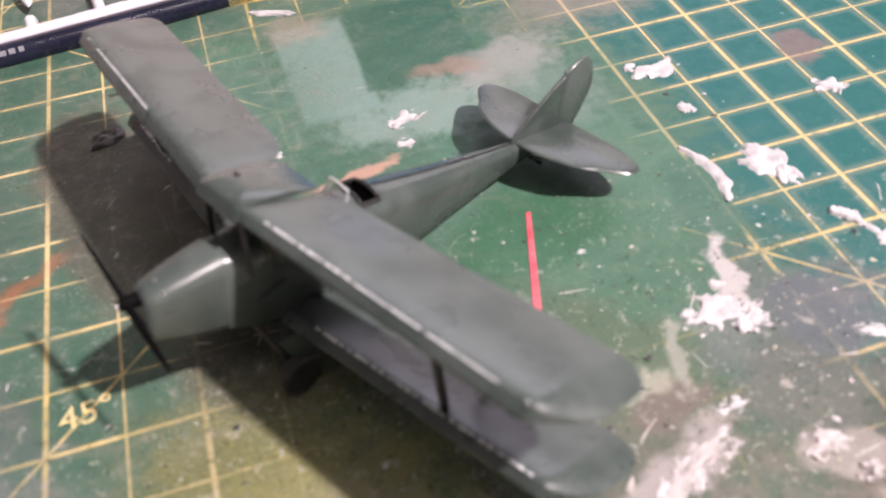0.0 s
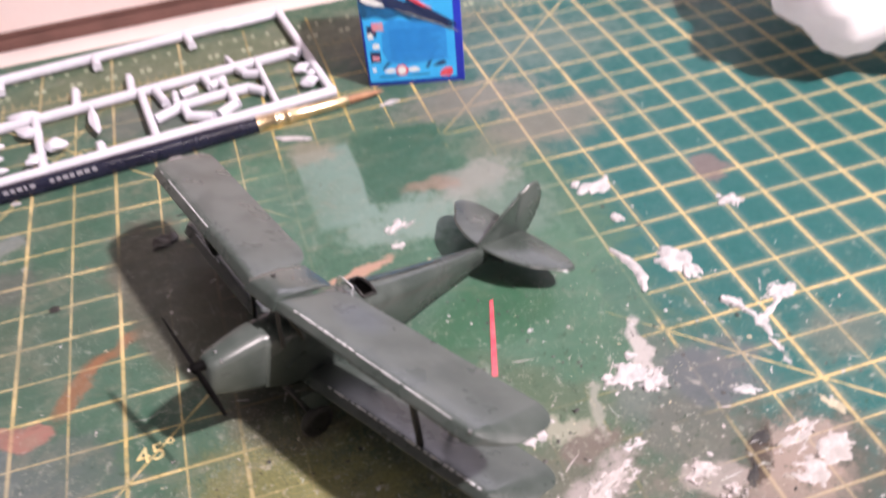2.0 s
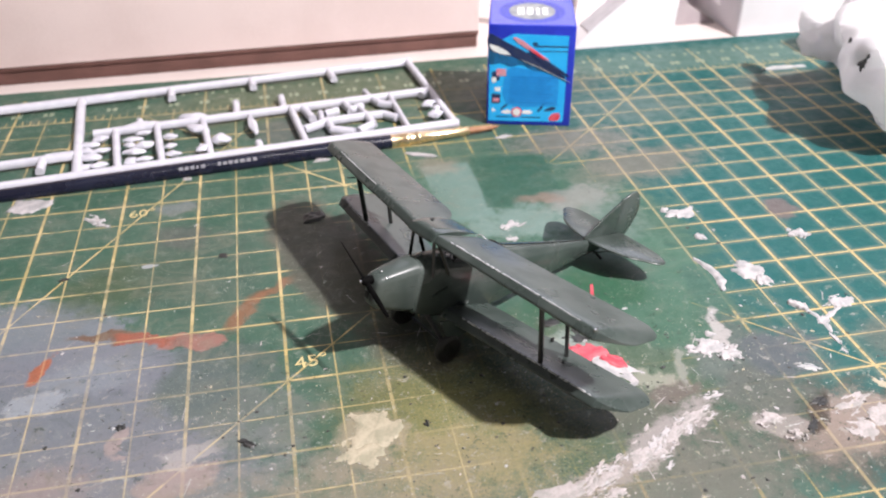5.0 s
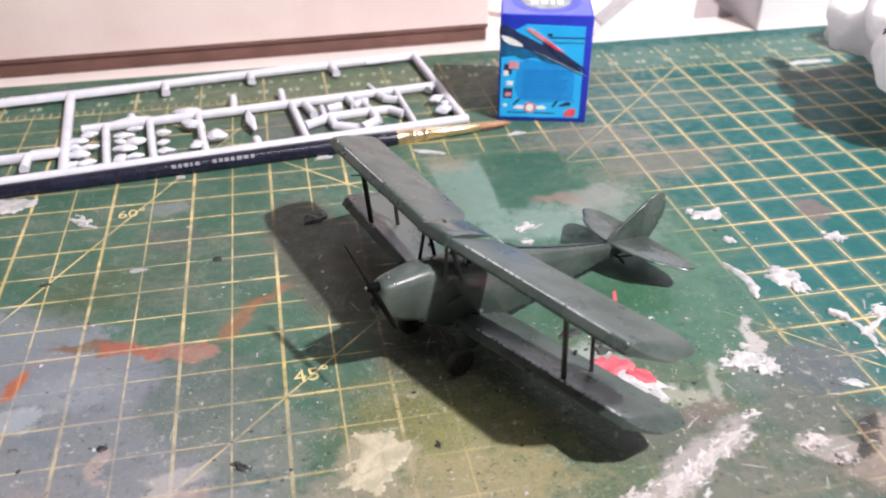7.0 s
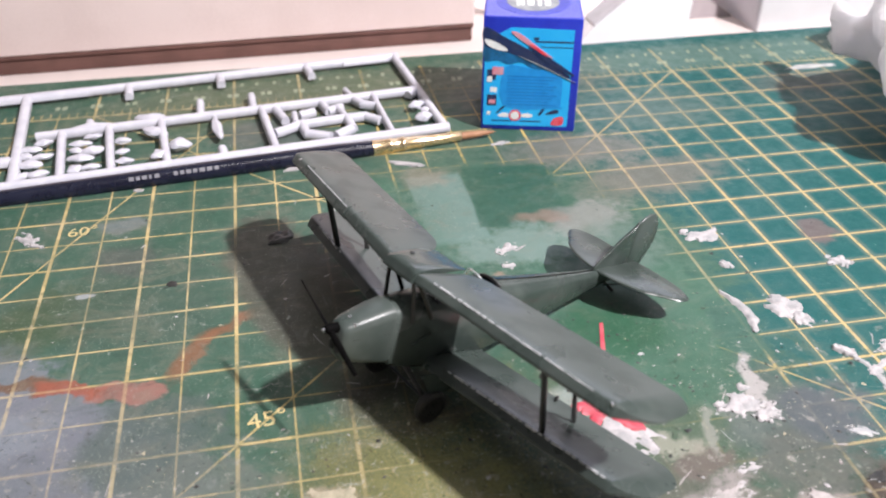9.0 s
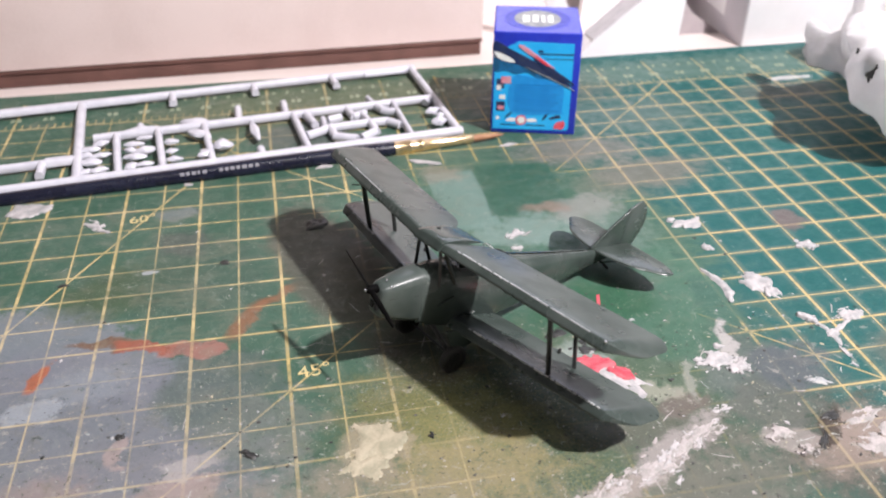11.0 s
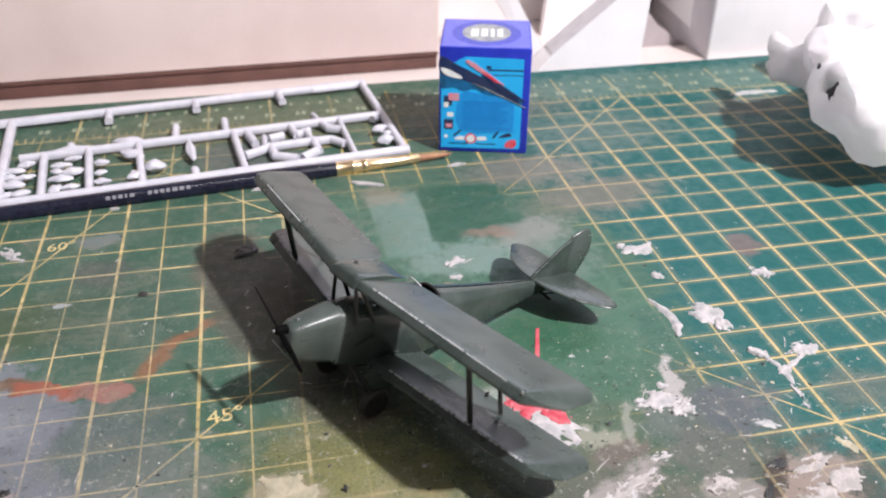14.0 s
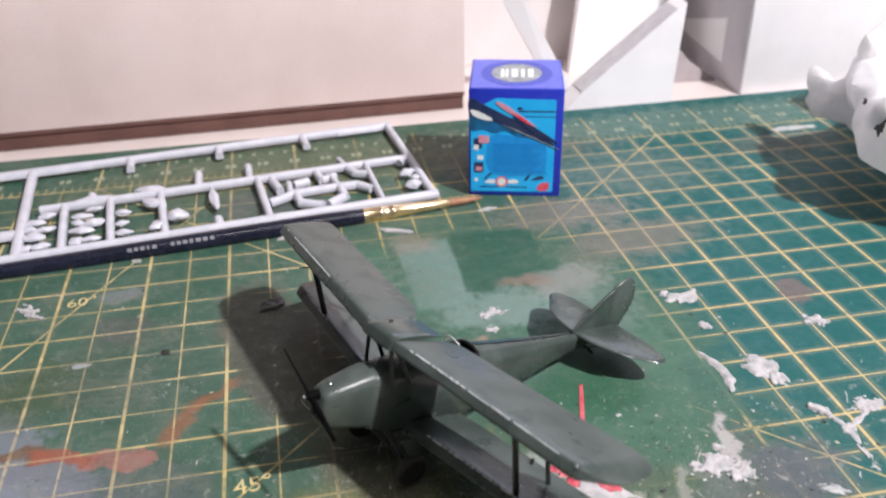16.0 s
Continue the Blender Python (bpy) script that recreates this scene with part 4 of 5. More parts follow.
def wing(name, hand, root, tip, lead, span_chord, height, root_cut, parent, label=""):
    """A rounded wing panel with faint ribs; hand is 1 for the right side and -1 for the left."""
    rings, y = [], root
    stations = [root + (tip - root) * k / 84 for k in range(85)]
    stations = [s for s in stations if s < tip - 0.44] + [tip - 0.44 * math.cos(math.pi / 2 * k / 16) for k in range(16)] + [tip - 0.002]
    for y in stations:
        chord = span_chord(y)
        rise = max(0.0, (y - (tip - 0.44)) / 0.44)
        shrink = 1 - math.sqrt(max(0.0, 1 - rise * rise))
        nose = 0.55 * rise**1.15 + 0.45 * shrink
        inner = max(0.0, 1 - (y - root) / 0.55) if root_cut else 0.0
        rear = chord - root_cut * (1 - math.sqrt(max(0.0, 1 - inner * inner))) if inner else chord
        front = lead(y) + nose * chord * 0.47
        length = rear - chord * (0.47 * nose + 0.23 * shrink)
        thick = 0.105 * (1 - 0.80 * rise**1.3) * chord / length
        rings.append([(px, hand * py, pz) for px, py, pz in airfoil(y, front, length, height(y) - 0.05 * rise * rise, thick * (1 - 0.6 * shrink), 0.014, min(1.0, 2.2 * rise))])
    return part(name, loft(rings), WING_GREEN, parent, label)


# The upper wing of the kit sits slightly askew
def top_lead(y, hand=-1):
    return 1.13 + 0.128 * y if hand > 0 else 1.15 + 0.094 * y


def top_chord(y, hand=-1):
    return 1.32 if hand > 0 else 1.15 + 0.048 * y


def low_chord(y):
    return 1.34


def low_lead(y, hand=-1):
    return (1.84 if hand > 0 else 1.72) + 0.095 * y


def top_height(y, hand=-1):
    return 0.82 + 0.010 * y if hand > 0 else 0.865 + 0.012 * y


def low_height(y):
    return -0.94 + 0.062 * y


for hand in (1, -1):
    panel = wing("upper_wing", hand, 0.40, 5.05 if hand > 0 else 4.81, functools.partial(top_lead, hand=hand), functools.partial(top_chord, hand=hand), functools.partial(top_height, hand=hand), 0.46, plane)
    # Leading-edge slat over the outer half
    rings = []
    for k in range(41):
        y = 2.12 + 2.2 * k / 40
        ring = airfoil(y, top_lead(y, hand) - 0.022, top_chord(y, hand), top_height(y, hand) + 0.008, 0.108, 0.014)
        nose = ring[8:18]
        back = [(px + 0.012, py, pz - 0.012) for px, py, pz in nose[::-1]]
        rings.append([(px, hand * py, pz) for px, py, pz in nose + back])
    part("leading_edge_slat", loft(rings), WING_GREEN, panel)
    part("slat_hinge", box((top_lead(4.34, hand) + 0.05, hand * 4.34 - 0.02, top_height(4.34, hand) + 0.10), (top_lead(4.34, hand) + 0.09, hand * 4.34 + 0.02, top_height(4.34, hand) + 0.155)), METAL, panel, bevel=0.008)
    lower = wing("lower_wing", hand, 0.36, 5.06 if hand > 0 else 4.78, functools.partial(low_lead, hand=hand), low_chord, low_height, 0.0, plane)

    # Raised pale rods that stand in for highlights on the ribs of the leading edges
    for wing_part, lead, height, chord, first, last in ((panel, functools.partial(top_lead, hand=hand), functools.partial(top_height, hand=hand), top_chord(2.5, hand), 0.75, 4.25), (lower, functools.partial(low_lead, hand=hand), low_height, 1.34, 0.90, 4.30)):
        up, back = chord * (0.105 * 0.92 + 0.056 * 0.075), chord * 0.075
        spans = []
        if wing_part is panel:
            spans = [(2.16, 2.62, 0.013), (2.66, 3.05, 0.015), (3.12, 3.50, 0.013), (3.53, 4.0, 0.011)]
            last, up, back = 2.1, up + 0.012, back - 0.022
        if hand > 0:
            first = 3.2
        for k in range(max(0, int((last - first) / 0.135))):
            start = first + 0.135 * k + 0.008 * ((k * 5) % 3)
            spans.append((start, start + 0.075 + 0.012 * ((k * 3) % 4), (0.017 if wing_part is lower else 0.015) + 0.004 * ((k * 7) % 3)))
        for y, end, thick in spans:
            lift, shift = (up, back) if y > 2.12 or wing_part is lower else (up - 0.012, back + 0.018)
            part("rib_glint", rod((lead(y) + shift, hand * y, height(y) + lift), (lead(end) + shift, hand * end, height(end) + lift), thick, None, 6), RIB_GLINT, wing_part)

# Fuel tank in the middle of the upper wing
rings = []
for k in range(13):
    y = -0.40 + 0.80 * k / 12
    swell = 1 - (abs(y) / 0.40) ** 6 * 0.3
    rings.append(airfoil(y, 1.12, 1.18, 0.855 - 0.05 * y, 0.125 * swell, 0.06))
tank = part("fuel_tank", loft(rings), GREEN, plane)
part("filler_cap", turned([(0, 0.045), (0.05, 0.045), (0.06, 0.02)], 14), BLACK, tank, place=pose(1.55 * S, 0.18 * S, 1.0 * S, 0, -90, 0))
part("filler_cap", turned([(0, 0.03), (0.05, 0.03), (0.06, 0.015)], 12), BLACK, tank, place=pose(1.28 * S, -0.30 * S, 0.98 * S, 0, -90, 0))


def hull(x, half, low, side, top, count=9):
    """A section with flat sides and floor and an arched deck."""
    ring = [(x, -half, low + 0.08), (x, -half + 0.06, low), (x, half - 0.06, low), (x, half, low + 0.08)]
    for i in range(count):
        k = math.pi * i / (count - 1)
        ring.append((x, half * math.cos(k), side + (top - side) * math.sin(k) ** 0.8))
    return ring


# Rows of x, half width, floor, side and deck heights
shape = [(1.06, 0.31, -0.80, 0.10, 0.32), (1.45, 0.38, -0.92, 0.10, 0.34), (1.80, 0.40, -0.97, 0.08, 0.33), (1.92, 0.40, -0.98, 0.08, 0.32), (2.35, 0.41, -1.0, 0.06, 0.31), (2.55, 0.41, -1.0, 0.06, 0.33), (2.88, 0.40, -0.99, 0.06, 0.33), (3.08, 0.395, -0.97, 0.05, 0.32), (3.34, 0.383, -0.935, 0.033, 0.313), (3.60, 0.36, -0.90, 0.01, 0.26), (4.3, 0.30, -0.77, -0.02, 0.17), (5.0, 0.23, -0.63, -0.04, 0.10), (5.7, 0.16, -0.50, -0.06, 0.04), (6.3, 0.11, -0.40, -0.08, 0.0), (6.9, 0.06, -0.32, -0.1, -0.02), (7.15, 0.035, -0.30, -0.1, -0.04)]
bm = bmesh.new()
rows = [[bm.verts.new(p) for p in hull(*s)] for s in shape]
for s, a, b in zip(shape, rows, rows[1:]):
    for i in range(len(a)):
        j = (i + 1) % len(a)
        if (s[0] == 1.92 and 6 <= i <= 9) or (s[0] == 3.08 and 6 <= i <= 9):
            continue
        bm.faces.new((a[i], a[j], b[j], b[i]))
bm.faces.new(rows[0][::-1])
bm.faces.new(rows[-1])
fuselage = part("fuselage", bm, GREEN, plane)
for x0, x1 in ((1.92, 2.35), (3.08, 3.34)):
    tub = bmesh.new()
    lower = [tub.verts.new(p) for p in ((x0, -0.24, -0.5), (x1, -0.24, -0.5), (x1, 0.24, -0.5), (x0, 0.24, -0.5))]
    upper = [tub.verts.new(p) for p in ((x0 - 0.02, -0.29, 0.24), (x1 + 0.02, -0.29, 0.22), (x1 + 0.02, 0.29, 0.22), (x0 - 0.02, 0.29, 0.24))]
    tub.faces.new(lower)
    for i in range(4):
        tub.faces.new((lower[i], lower[(i + 1) % 4], upper[(i + 1) % 4], upper[i]))
    part("cockpit_tub", tub, PIT, fuselage, smooth=False)
    # The padded rim follows the edge of the opening: an arch behind, an arch ahead and the two sides
    half, side, top = (0.40, 0.07, 0.315) if x0 < 2.5 else (0.39, 0.04, 0.315)
    first = 0.25
    arch = [math.pi * (first + (1 - 2 * first) * k / 12) for k in range(13)]
    path = [Vector((x1 + 0.015, half * math.cos(k), side + (top - side) * math.sin(k) ** 0.8)) for k in arch]
    path += [Vector((x0 - 0.015, half * math.cos(k), side + (top + 0.01 - side) * math.sin(k) ** 0.8)) for k in arch[::-1]]
    rings, count = [], len(path)
    for k in range(count):
        way = (path[(k + 1) % count] - path[k - 1]).normalized()
        out = way.cross(Vector((0, 0, 1)) if abs(way.z) < 0.9 else Vector((1, 0, 0))).normalized()
        up = out.cross(way)
        rings.append([path[k] + 0.034 * (out * math.cos(b) + up * math.sin(b)) for b in (2 * math.pi * i / 8 for i in range(8))])
    rim = loft(rings + rings[:1], caps=False)
    bmesh.ops.remove_doubles(rim, verts=rim.verts, dist=0.0005)
    part("cockpit_rim", rim, BLACK, fuselage, "glossy black padded cockpit rim")
    screen, ahead = bmesh.new(), x0 - (0.0 if x0 < 2.5 else 0.20)
    wide = [[(ahead - 0.04 - 0.10 * (1 - abs(c) ** 2), 0.24 * c, 0.30), (ahead + 0.02 - 0.06 * (1 - abs(c) ** 2), 0.20 * c, 0.30 + 0.28 * (1 - 0.3 * c * c))] for c in (-1, -0.6, -0.2, 0.2, 0.6, 1)]
    ring = [p[0] for p in wide] + [p[1] for p in wide[::-1]]
    loft([[Vector(p) for p in ring], [Vector(p) + Vector((0.02, 0, 0.004)) for p in ring]], screen)
    glass = part("windscreen", screen, CLEAR, fuselage, "clear plastic windscreen")
    # Pale rods round the rim paint the glints of the clear plastic
    for a, b in zip(wide, wide[1:]):
        part("windscreen_glint", rod(a[1], b[1], 0.011, None, 6), EDGE_GLINT, glass)
    for a in (wide[0], wide[-1]):
        part("windscreen_glint", rod(a[0], a[1], 0.010, None, 6), EDGE_GLINT, glass)

# Dark seam along the spine
deck = [(s[0], s[4]) for s in shape if s[0] >= 3.34]
for (x0, z0), (x1, z1) in zip(deck, deck[1:-2]):
    part("spine_seam", rod((x0, 0, z0 + 0.002), (x1, 0, z1 + 0.002), 0.014, None, 6), DULL_BLACK, fuselage)

# Engine cowling, deep below the propeller shaft
rings = []
for x, half, low, side, top in ((0.13, 0.16, -0.50, -0.10, 0.02), (0.16, 0.20, -0.56, -0.06, 0.07), (0.24, 0.225, -0.60, -0.02, 0.12), (0.5, 0.26, -0.68, 0.03, 0.20), (0.8, 0.29, -0.75, 0.07, 0.28), (1.0, 0.305, -0.79, 0.10, 0.32), (1.07, 0.31, -0.79, 0.10, 0.325)):
    ring = [(x, -half, low + 0.13), (x, -half * 0.86, low + 0.05), (x, -half * 0.6, low), (x, half * 0.6, low), (x, half * 0.86, low + 0.05), (x, half, low + 0.13)]
    for i in range(11):
        k = math.pi * i / 10
        ring.append((x, half * math.cos(k), side + (top - side) * math.sin(k) ** 0.52))
    rings.append(ring)
cowling = part("engine_cowling", loft(rings), WING_GREEN, plane)
# Two added bright studs stand in for lamp highlights on the cowling
for x, y, z, tilt in ((0.34, 0.0, 0.148, 0), (0.33, -0.19, 0.105, 35)):
    part("cowl_glint", turned([(-0.02, 0.030), (0.006, 0.028), (0.016, 0.018), (0.020, 0.006)], 12), METAL, cowling, "added bright stud in place of a highlight", place=pose(x * S, y * S, z * S, tilt, -90, 0))
part("air_intake", box((0.10, 0.02, -0.44), (0.16, 0.13, -0.30)), PIT, cowling, "dark open air intake", bevel=0.015)
part("air_intake", box((0.10, -0.13, -0.44), (0.16, -0.02, -0.30)), PIT, cowling, "dark open air intake", bevel=0.015)
for hand in (1, -1):
    part("panel_line", rod((0.30, hand * 0.236, -0.16), (1.0, hand * 0.303, -0.15), 0.005), PIT, cowling)
for x, z, far in ((1.42, -0.42, 0.30), (1.52, -0.36, 0.26), (2.00, -0.78, 0.20), (2.20, -0.84, 0.26)):
    for hand in (1, -1):
        part("louvre", rod((x, hand * 0.405, z), (x + far, hand * 0.41, z + far * 0.42), 0.014, 0.03, 6), GREEN, fuselage)
part("exhaust_pipe", rod((0.55, 0.20, -0.70), (1.75, 0.22, -1.02), 0.035), BLACK, plane)

# Propeller: two twisted blades on a small boss
rings = []
for k in range(33):
    r = -1.04 + 1.98 * k / 32
    share = abs(r) / 1.06
    wide = (0.042 if r > 0 else 0.074) * math.sin(math.pi * min(1, 0.22 + 0.72 * share) ** 0.8) ** 0.8 + 0.014 if share < 0.995 else 0.008
    turn = radians(44 - 9 * share) * (-1 if r > 0 else 1)
    c, s = math.cos(turn), math.sin(turn)
    ring = []
    for i in range(10):
        a = 2 * math.pi * i / 10
        p, q = wide * math.cos(a), 0.022 * (1 - 0.5 * share) * math.sin(a)
        ring.append((q * c - p * s, p * c + q * s, r))
    rings.append(ring)
LEAN = 90 + 20
propeller = part("propeller", loft(rings), DULL_BLACK, plane, "dull black two-blade propeller", place=pose(-0.02 * S, 0, 0, LEAN, 0, 0))
part("boss", turned([(-0.10, 0.03), (-0.09, 0.055), (-0.03, 0.085), (0.06, 0.09), (0.15, 0.09)], 18), DULL_BLACK, propeller)
part("boss_nut", turned([(-0.135, 0.02), (-0.125, 0.035), (-0.09, 0.035)], 12), METAL, propeller)

# Struts between the wings, on the cabin and under the tail; the kit's right cell leans out a little more
STRUTS = {
    1: (((1.80, 3.42, 0.88), (2.37, 3.44, -0.74), 0.032, 0.062), ((2.50, 3.34, 0.86), (2.96, 3.26, -0.74), 0.028, 0.050)),
    -1: (((1.74, -2.95, 0.90), (2.20, -2.95, -0.76), 0.032, 0.062), ((2.42, -2.96, 0.88), (2.95, -2.92, -0.78), 0.028, 0.050)),
}
for hand in (1, -1):
    for top, foot, wide, deep in STRUTS[hand]:
        part("interplane_strut", rod(top, foot, wide, deep), BLACK, plane)
    part("cabane_strut", rod((1.24, hand * 0.34, 0.86), (1.33, hand * 0.42, 0.05), 0.026, 0.04), BLACK, plane)
    part("cabane_strut", rod((1.32, hand * 0.34, 0.86), (1.74, hand * 0.42, 0.05), 0.026, 0.04), BLACK, plane)
    part("tail_strut", rod((6.75, hand * 0.72, 0.0), (6.55, hand * 0.08, -0.36), 0.016, 0.028), DULL_BLACK if hand > 0 else GREEN, plane)
    part("control_horn", box((2.2 + 0.9, hand * 2.3 - 0.015, -0.80), (2.2 + 0.98, hand * 2.3 + 0.015, -0.66)), BLACK, plane, bevel=0.008)
part("pitot_tube", rod((1.42, 3.18, 0.72), (1.80, 3.16, 0.70), 0.014), BLACK, plane)

# Undercarriage
for hand in (1, -1):
    wheel = part("wheel", turned([(-0.075, 0.20), (-0.085, 0.25), (-0.06, 0.30), (0, 0.315), (0.06, 0.30), (0.085, 0.25), (0.075, 0.20)], 28), RUBBER, plane, "small black rubber wheel", place=pose(1.76 * S, hand * 0.80 * S, -1.50 * S, 0, 0, 90))
    part("hub_disc", turned([(-0.085, 0.02), (-0.08, 0.19), (0.08, 0.19), (0.085, 0.02)], 20), BLACK, wheel)
    part("undercarriage_leg", rod((1.42, hand * 0.30, -0.86), (1.76, hand * 0.72, -1.48), 0.035, 0.05), BLACK, plane)
    part("undercarriage_leg", rod((2.35, hand * 0.28, -0.98), (1.80, hand * 0.72, -1.48), 0.028, 0.04), BLACK, plane)
    plate = [(1.40, -0.78), (1.66, -0.80), (2.24, -1.17), (1.88, -1.31), (1.62, -1.16)]
    part("leg_fairing", loft([[(px, hand * py, pz) for px, pz in plate] for py in (0.78, 0.815)]), GREEN, plane, bevel=0.01)
part("axle", rod((1.77, -0.72, -1.49), (1.77, 0.72, -1.49), 0.026), BLACK, plane)
part("tail_skid", rod((6.65, 0, -0.34), (7.02, 0, -0.62), 0.025, 0.035), BLACK, plane)

# Tail
rear = [(6.26, 0.0), (6.32, 0.5), (6.53, 1.03), (6.75, 1.27), (7.0, 1.54), (7.17, 1.64), (7.36, 1.57), (7.49, 1.2), (7.51, 0.7), (7.50, 0.3), (7.46, 0.0)]
outline = smooth_outline(rear + [(x, -y) for x, y in rear[-2:0:-1]], 4)
rings = []
for z, grow in ((-0.035, 0.95), (-0.02, 0.985), (0.0, 1.0), (0.02, 0.985), (0.035, 0.95)):
    rings.append([(6.98 + (x - 6.98) * grow, y * grow, z) for x, y in outline])
part("tailplane", loft(rings), WING_GREEN, plane)
fin = smooth_outline([(6.17, 0.0), (6.40, 0.25), (6.65, 0.47), (6.90, 0.67), (7.18, 0.87), (7.32, 0.965), (7.42, 0.98), (7.44, 0.5), (7.40, -0.05), (6.7, -0.05)], 4)
part("fin", plate_y(fin, 0.030), GREEN, plane)
rudder = smooth_outline([(7.19, 0.87), (7.32, 0.98), (7.48, 1.07), (7.62, 1.11), (7.75, 1.06), (7.87, 0.88), (7.92, 0.65), (7.88, 0.40), (7.72, 0.08), (7.53, -0.2), (7.16, -0.36), (7.19, 0.2)], 5)
part("rudder", plate_y(rudder, 0.034), GREEN, plane)

# ---- blue paint-set box ----
BOX_TURN = math.degrees(math.atan2(-0.71, 2.57))
WIDE, DEEP, TALL = 2.64, 2.60, 3.27
carton = thing("paint_set_box", "small royal blue card box with cyan printed panel, standing upright", "box", spot(12.88, 3.05, 0.0, BOX_TURN))
part("carton", box((0, 0, 0), (WIDE, DEEP, TALL)), BOX_BLUE, carton, bevel=0.035)


def front(name, points, material, layer, parent=carton, label=""):
    """A flat print on the front face; points are x, z."""
    y0, y1 = -0.006 * layer, 0.004
    return part(name, loft([[(x, y0, z) for x, z in points], [(x, y1, z) for x, z in points]]), material, parent, label, smooth=False)


def oblong(x0, z0, x1, z1):
    return [(x0, z0), (x1, z0), (x1, z1), (x0, z1)]


front("cyan_panel", [(0.06, 0.14), (2.38, 0.14), (2.43, 0.18), (2.43, 2.96), (0.75, 3.0), (0.06, 2.6)], BOX_CYAN, 1, label="cyan printed front panel")
front("text_block", smooth_outline([(0.62, 0.72), (2.14, 0.70), (2.20, 0.76), (2.20, 1.62), (2.0, 1.72), (1.2, 1.88), (0.62, 1.86)], 3), INK_BLUE, 2, label="block of small print")
for k in range(10):
    z = 1.62 - 0.092 * k
    front("text_line", oblong(0.70, z - 0.014, 2.08 - 0.12 * ((k * 7) % 3), z + 0.014), INK_TEXT, 3)
# Picture of an aeroplane across the panel: dark body, white nose, red stripe
front("picture_shadow", smooth_outline([(0.06, 2.05), (0.06, 2.62), (0.67, 2.50), (1.57, 2.07), (2.40, 1.60), (1.75, 1.80), (1.35, 1.86), (1.05, 2.02), (0.70, 1.96), (0.40, 2.06)], 4), INK_SHADE, 2, label="dark printed aeroplane picture")
front("picture_body", smooth_outline([(0.04, 2.99), (0.56, 2.74), (1.46, 2.27), (2.46, 1.59), (1.34, 2.06), (0.56, 2.34), (0.04, 2.50)], 4), INK_DARK, 3)
front("picture_nose", smooth_outline([(0.05, 2.66), (0.30, 2.60), (0.60, 2.44), (0.66, 2.34), (0.36, 2.38), (0.12, 2.50)], 4), INK_WHITE, 4)
front("picture_stripe", smooth_outline([(0.78, 2.83), (0.96, 2.85), (1.57, 2.41), (1.90, 2.17), (1.46, 2.37)], 4), INK_PINK, 4)
front("picture_wing", smooth_outline([(1.23, 2.46), (1.68, 2.27), (2.52, 1.69), (1.90, 1.95)], 4), INK_DARK, 5)
front("picture_band", smooth_outline([(1.25, 2.55), (1.43, 2.49), (1.74, 2.25), (1.59, 2.29)], 4), INK_RED, 6)
front("picture_line", oblong(1.40, 2.60, 2.43, 2.64), INK_DARK, 2)
front("picture_line", oblong(1.36, 2.66, 1.50, 2.74), INK_DARK, 2)
front("picture_line", oblong(1.55, 2.46, 2.43, 2.48), INK_DARK, 2)
front("picture_edge", smooth_outline([(0.95, 2.22), (1.57, 1.97), (2.56, 1.48), (1.57, 1.94)], 3), INK_GREY, 5)
front("small_picture", oblong(0.14, 1.50, 0.38, 1.80), INK_DARK, 2)
front("small_picture", oblong(0.28, 1.66, 0.58, 1.88), INK_PINK, 3)
front("small_picture", oblong(0.14, 1.44, 0.28, 1.60), INK_WHITE, 3)
front("small_picture", oblong(0.24, 1.14, 0.42, 1.28), INK_WHITE, 2)
front("small_picture", oblong(0.15, 0.74, 0.42, 1.06), INK_DARK, 2)
front("small_picture", oblong(0.20, 0.80, 0.39, 0.92), INK_PINK, 3)
front("small_picture", oblong(0.16, 0.46, 0.26, 0.56), INK_WHITE, 2)
disc = [(0.95 + 0.17 * math.cos(2 * math.pi * k / 24), 0.45 + 0.17 * math.sin(2 * math.pi * k / 24)) for k in range(24)]
front("emblem", disc, INK_RED, 2, label="round red and white emblem")
front("emblem", [(0.95 + (x - 0.95) * 0.72, 0.45 + (z - 0.45) * 0.72) for x, z in disc], INK_WHITE, 3)
front("emblem_wing", smooth_outline([(0.46, 0.42), (0.74, 0.40), (0.76, 0.50), (0.60, 0.52)], 3), INK_WHITE, 2)
front("emblem_wing", smooth_outline([(1.16, 0.40), (1.44, 0.42), (1.36, 0.52), (1.14, 0.50)], 3), INK_WHITE, 2)
front("brush_mark", smooth_outline([(0.42, 0.52), (0.50, 0.54), (0.68, 0.72), (0.58, 0.70)], 3), INK_DARK, 2)
front("brush_mark", smooth_outline([(1.60, 0.50), (1.68, 0.50), (1.80, 0.72), (1.74, 0.72)], 3), INK_DARK, 2)
front("brush_mark", smooth_outline([(1.80, 0.50), (2.16, 0.56), (2.10, 0.66), (1.92, 0.60)], 3), INK_DARK, 2)
front("text_line", oblong(0.3, 0.27, 0.85, 0.30), INK_DARK, 2)
front("text_line", oblong(1.1, 0.27, 1.7, 0.30), INK_DARK, 2)
front("corner_label", smooth_outline([(1.98, 0.20), (2.28, 0.20), (2.30, 0.44), (2.06, 0.40)], 3), INK_RED, 2, label="red corner label")


def lid(name, points, material, layer, label=""):
    return part(name, slab(points, TALL - 0.004, TALL + 0.006 * layer), material, carton, label, smooth=False)


def oval(rx, ry, cx=WIDE / 2, cy=DEEP / 2):
    return [(cx + rx * math.cos(2 * math.pi * k / 36), cy + ry * math.sin(2 * math.pi * k / 36)) for k in range(36)]


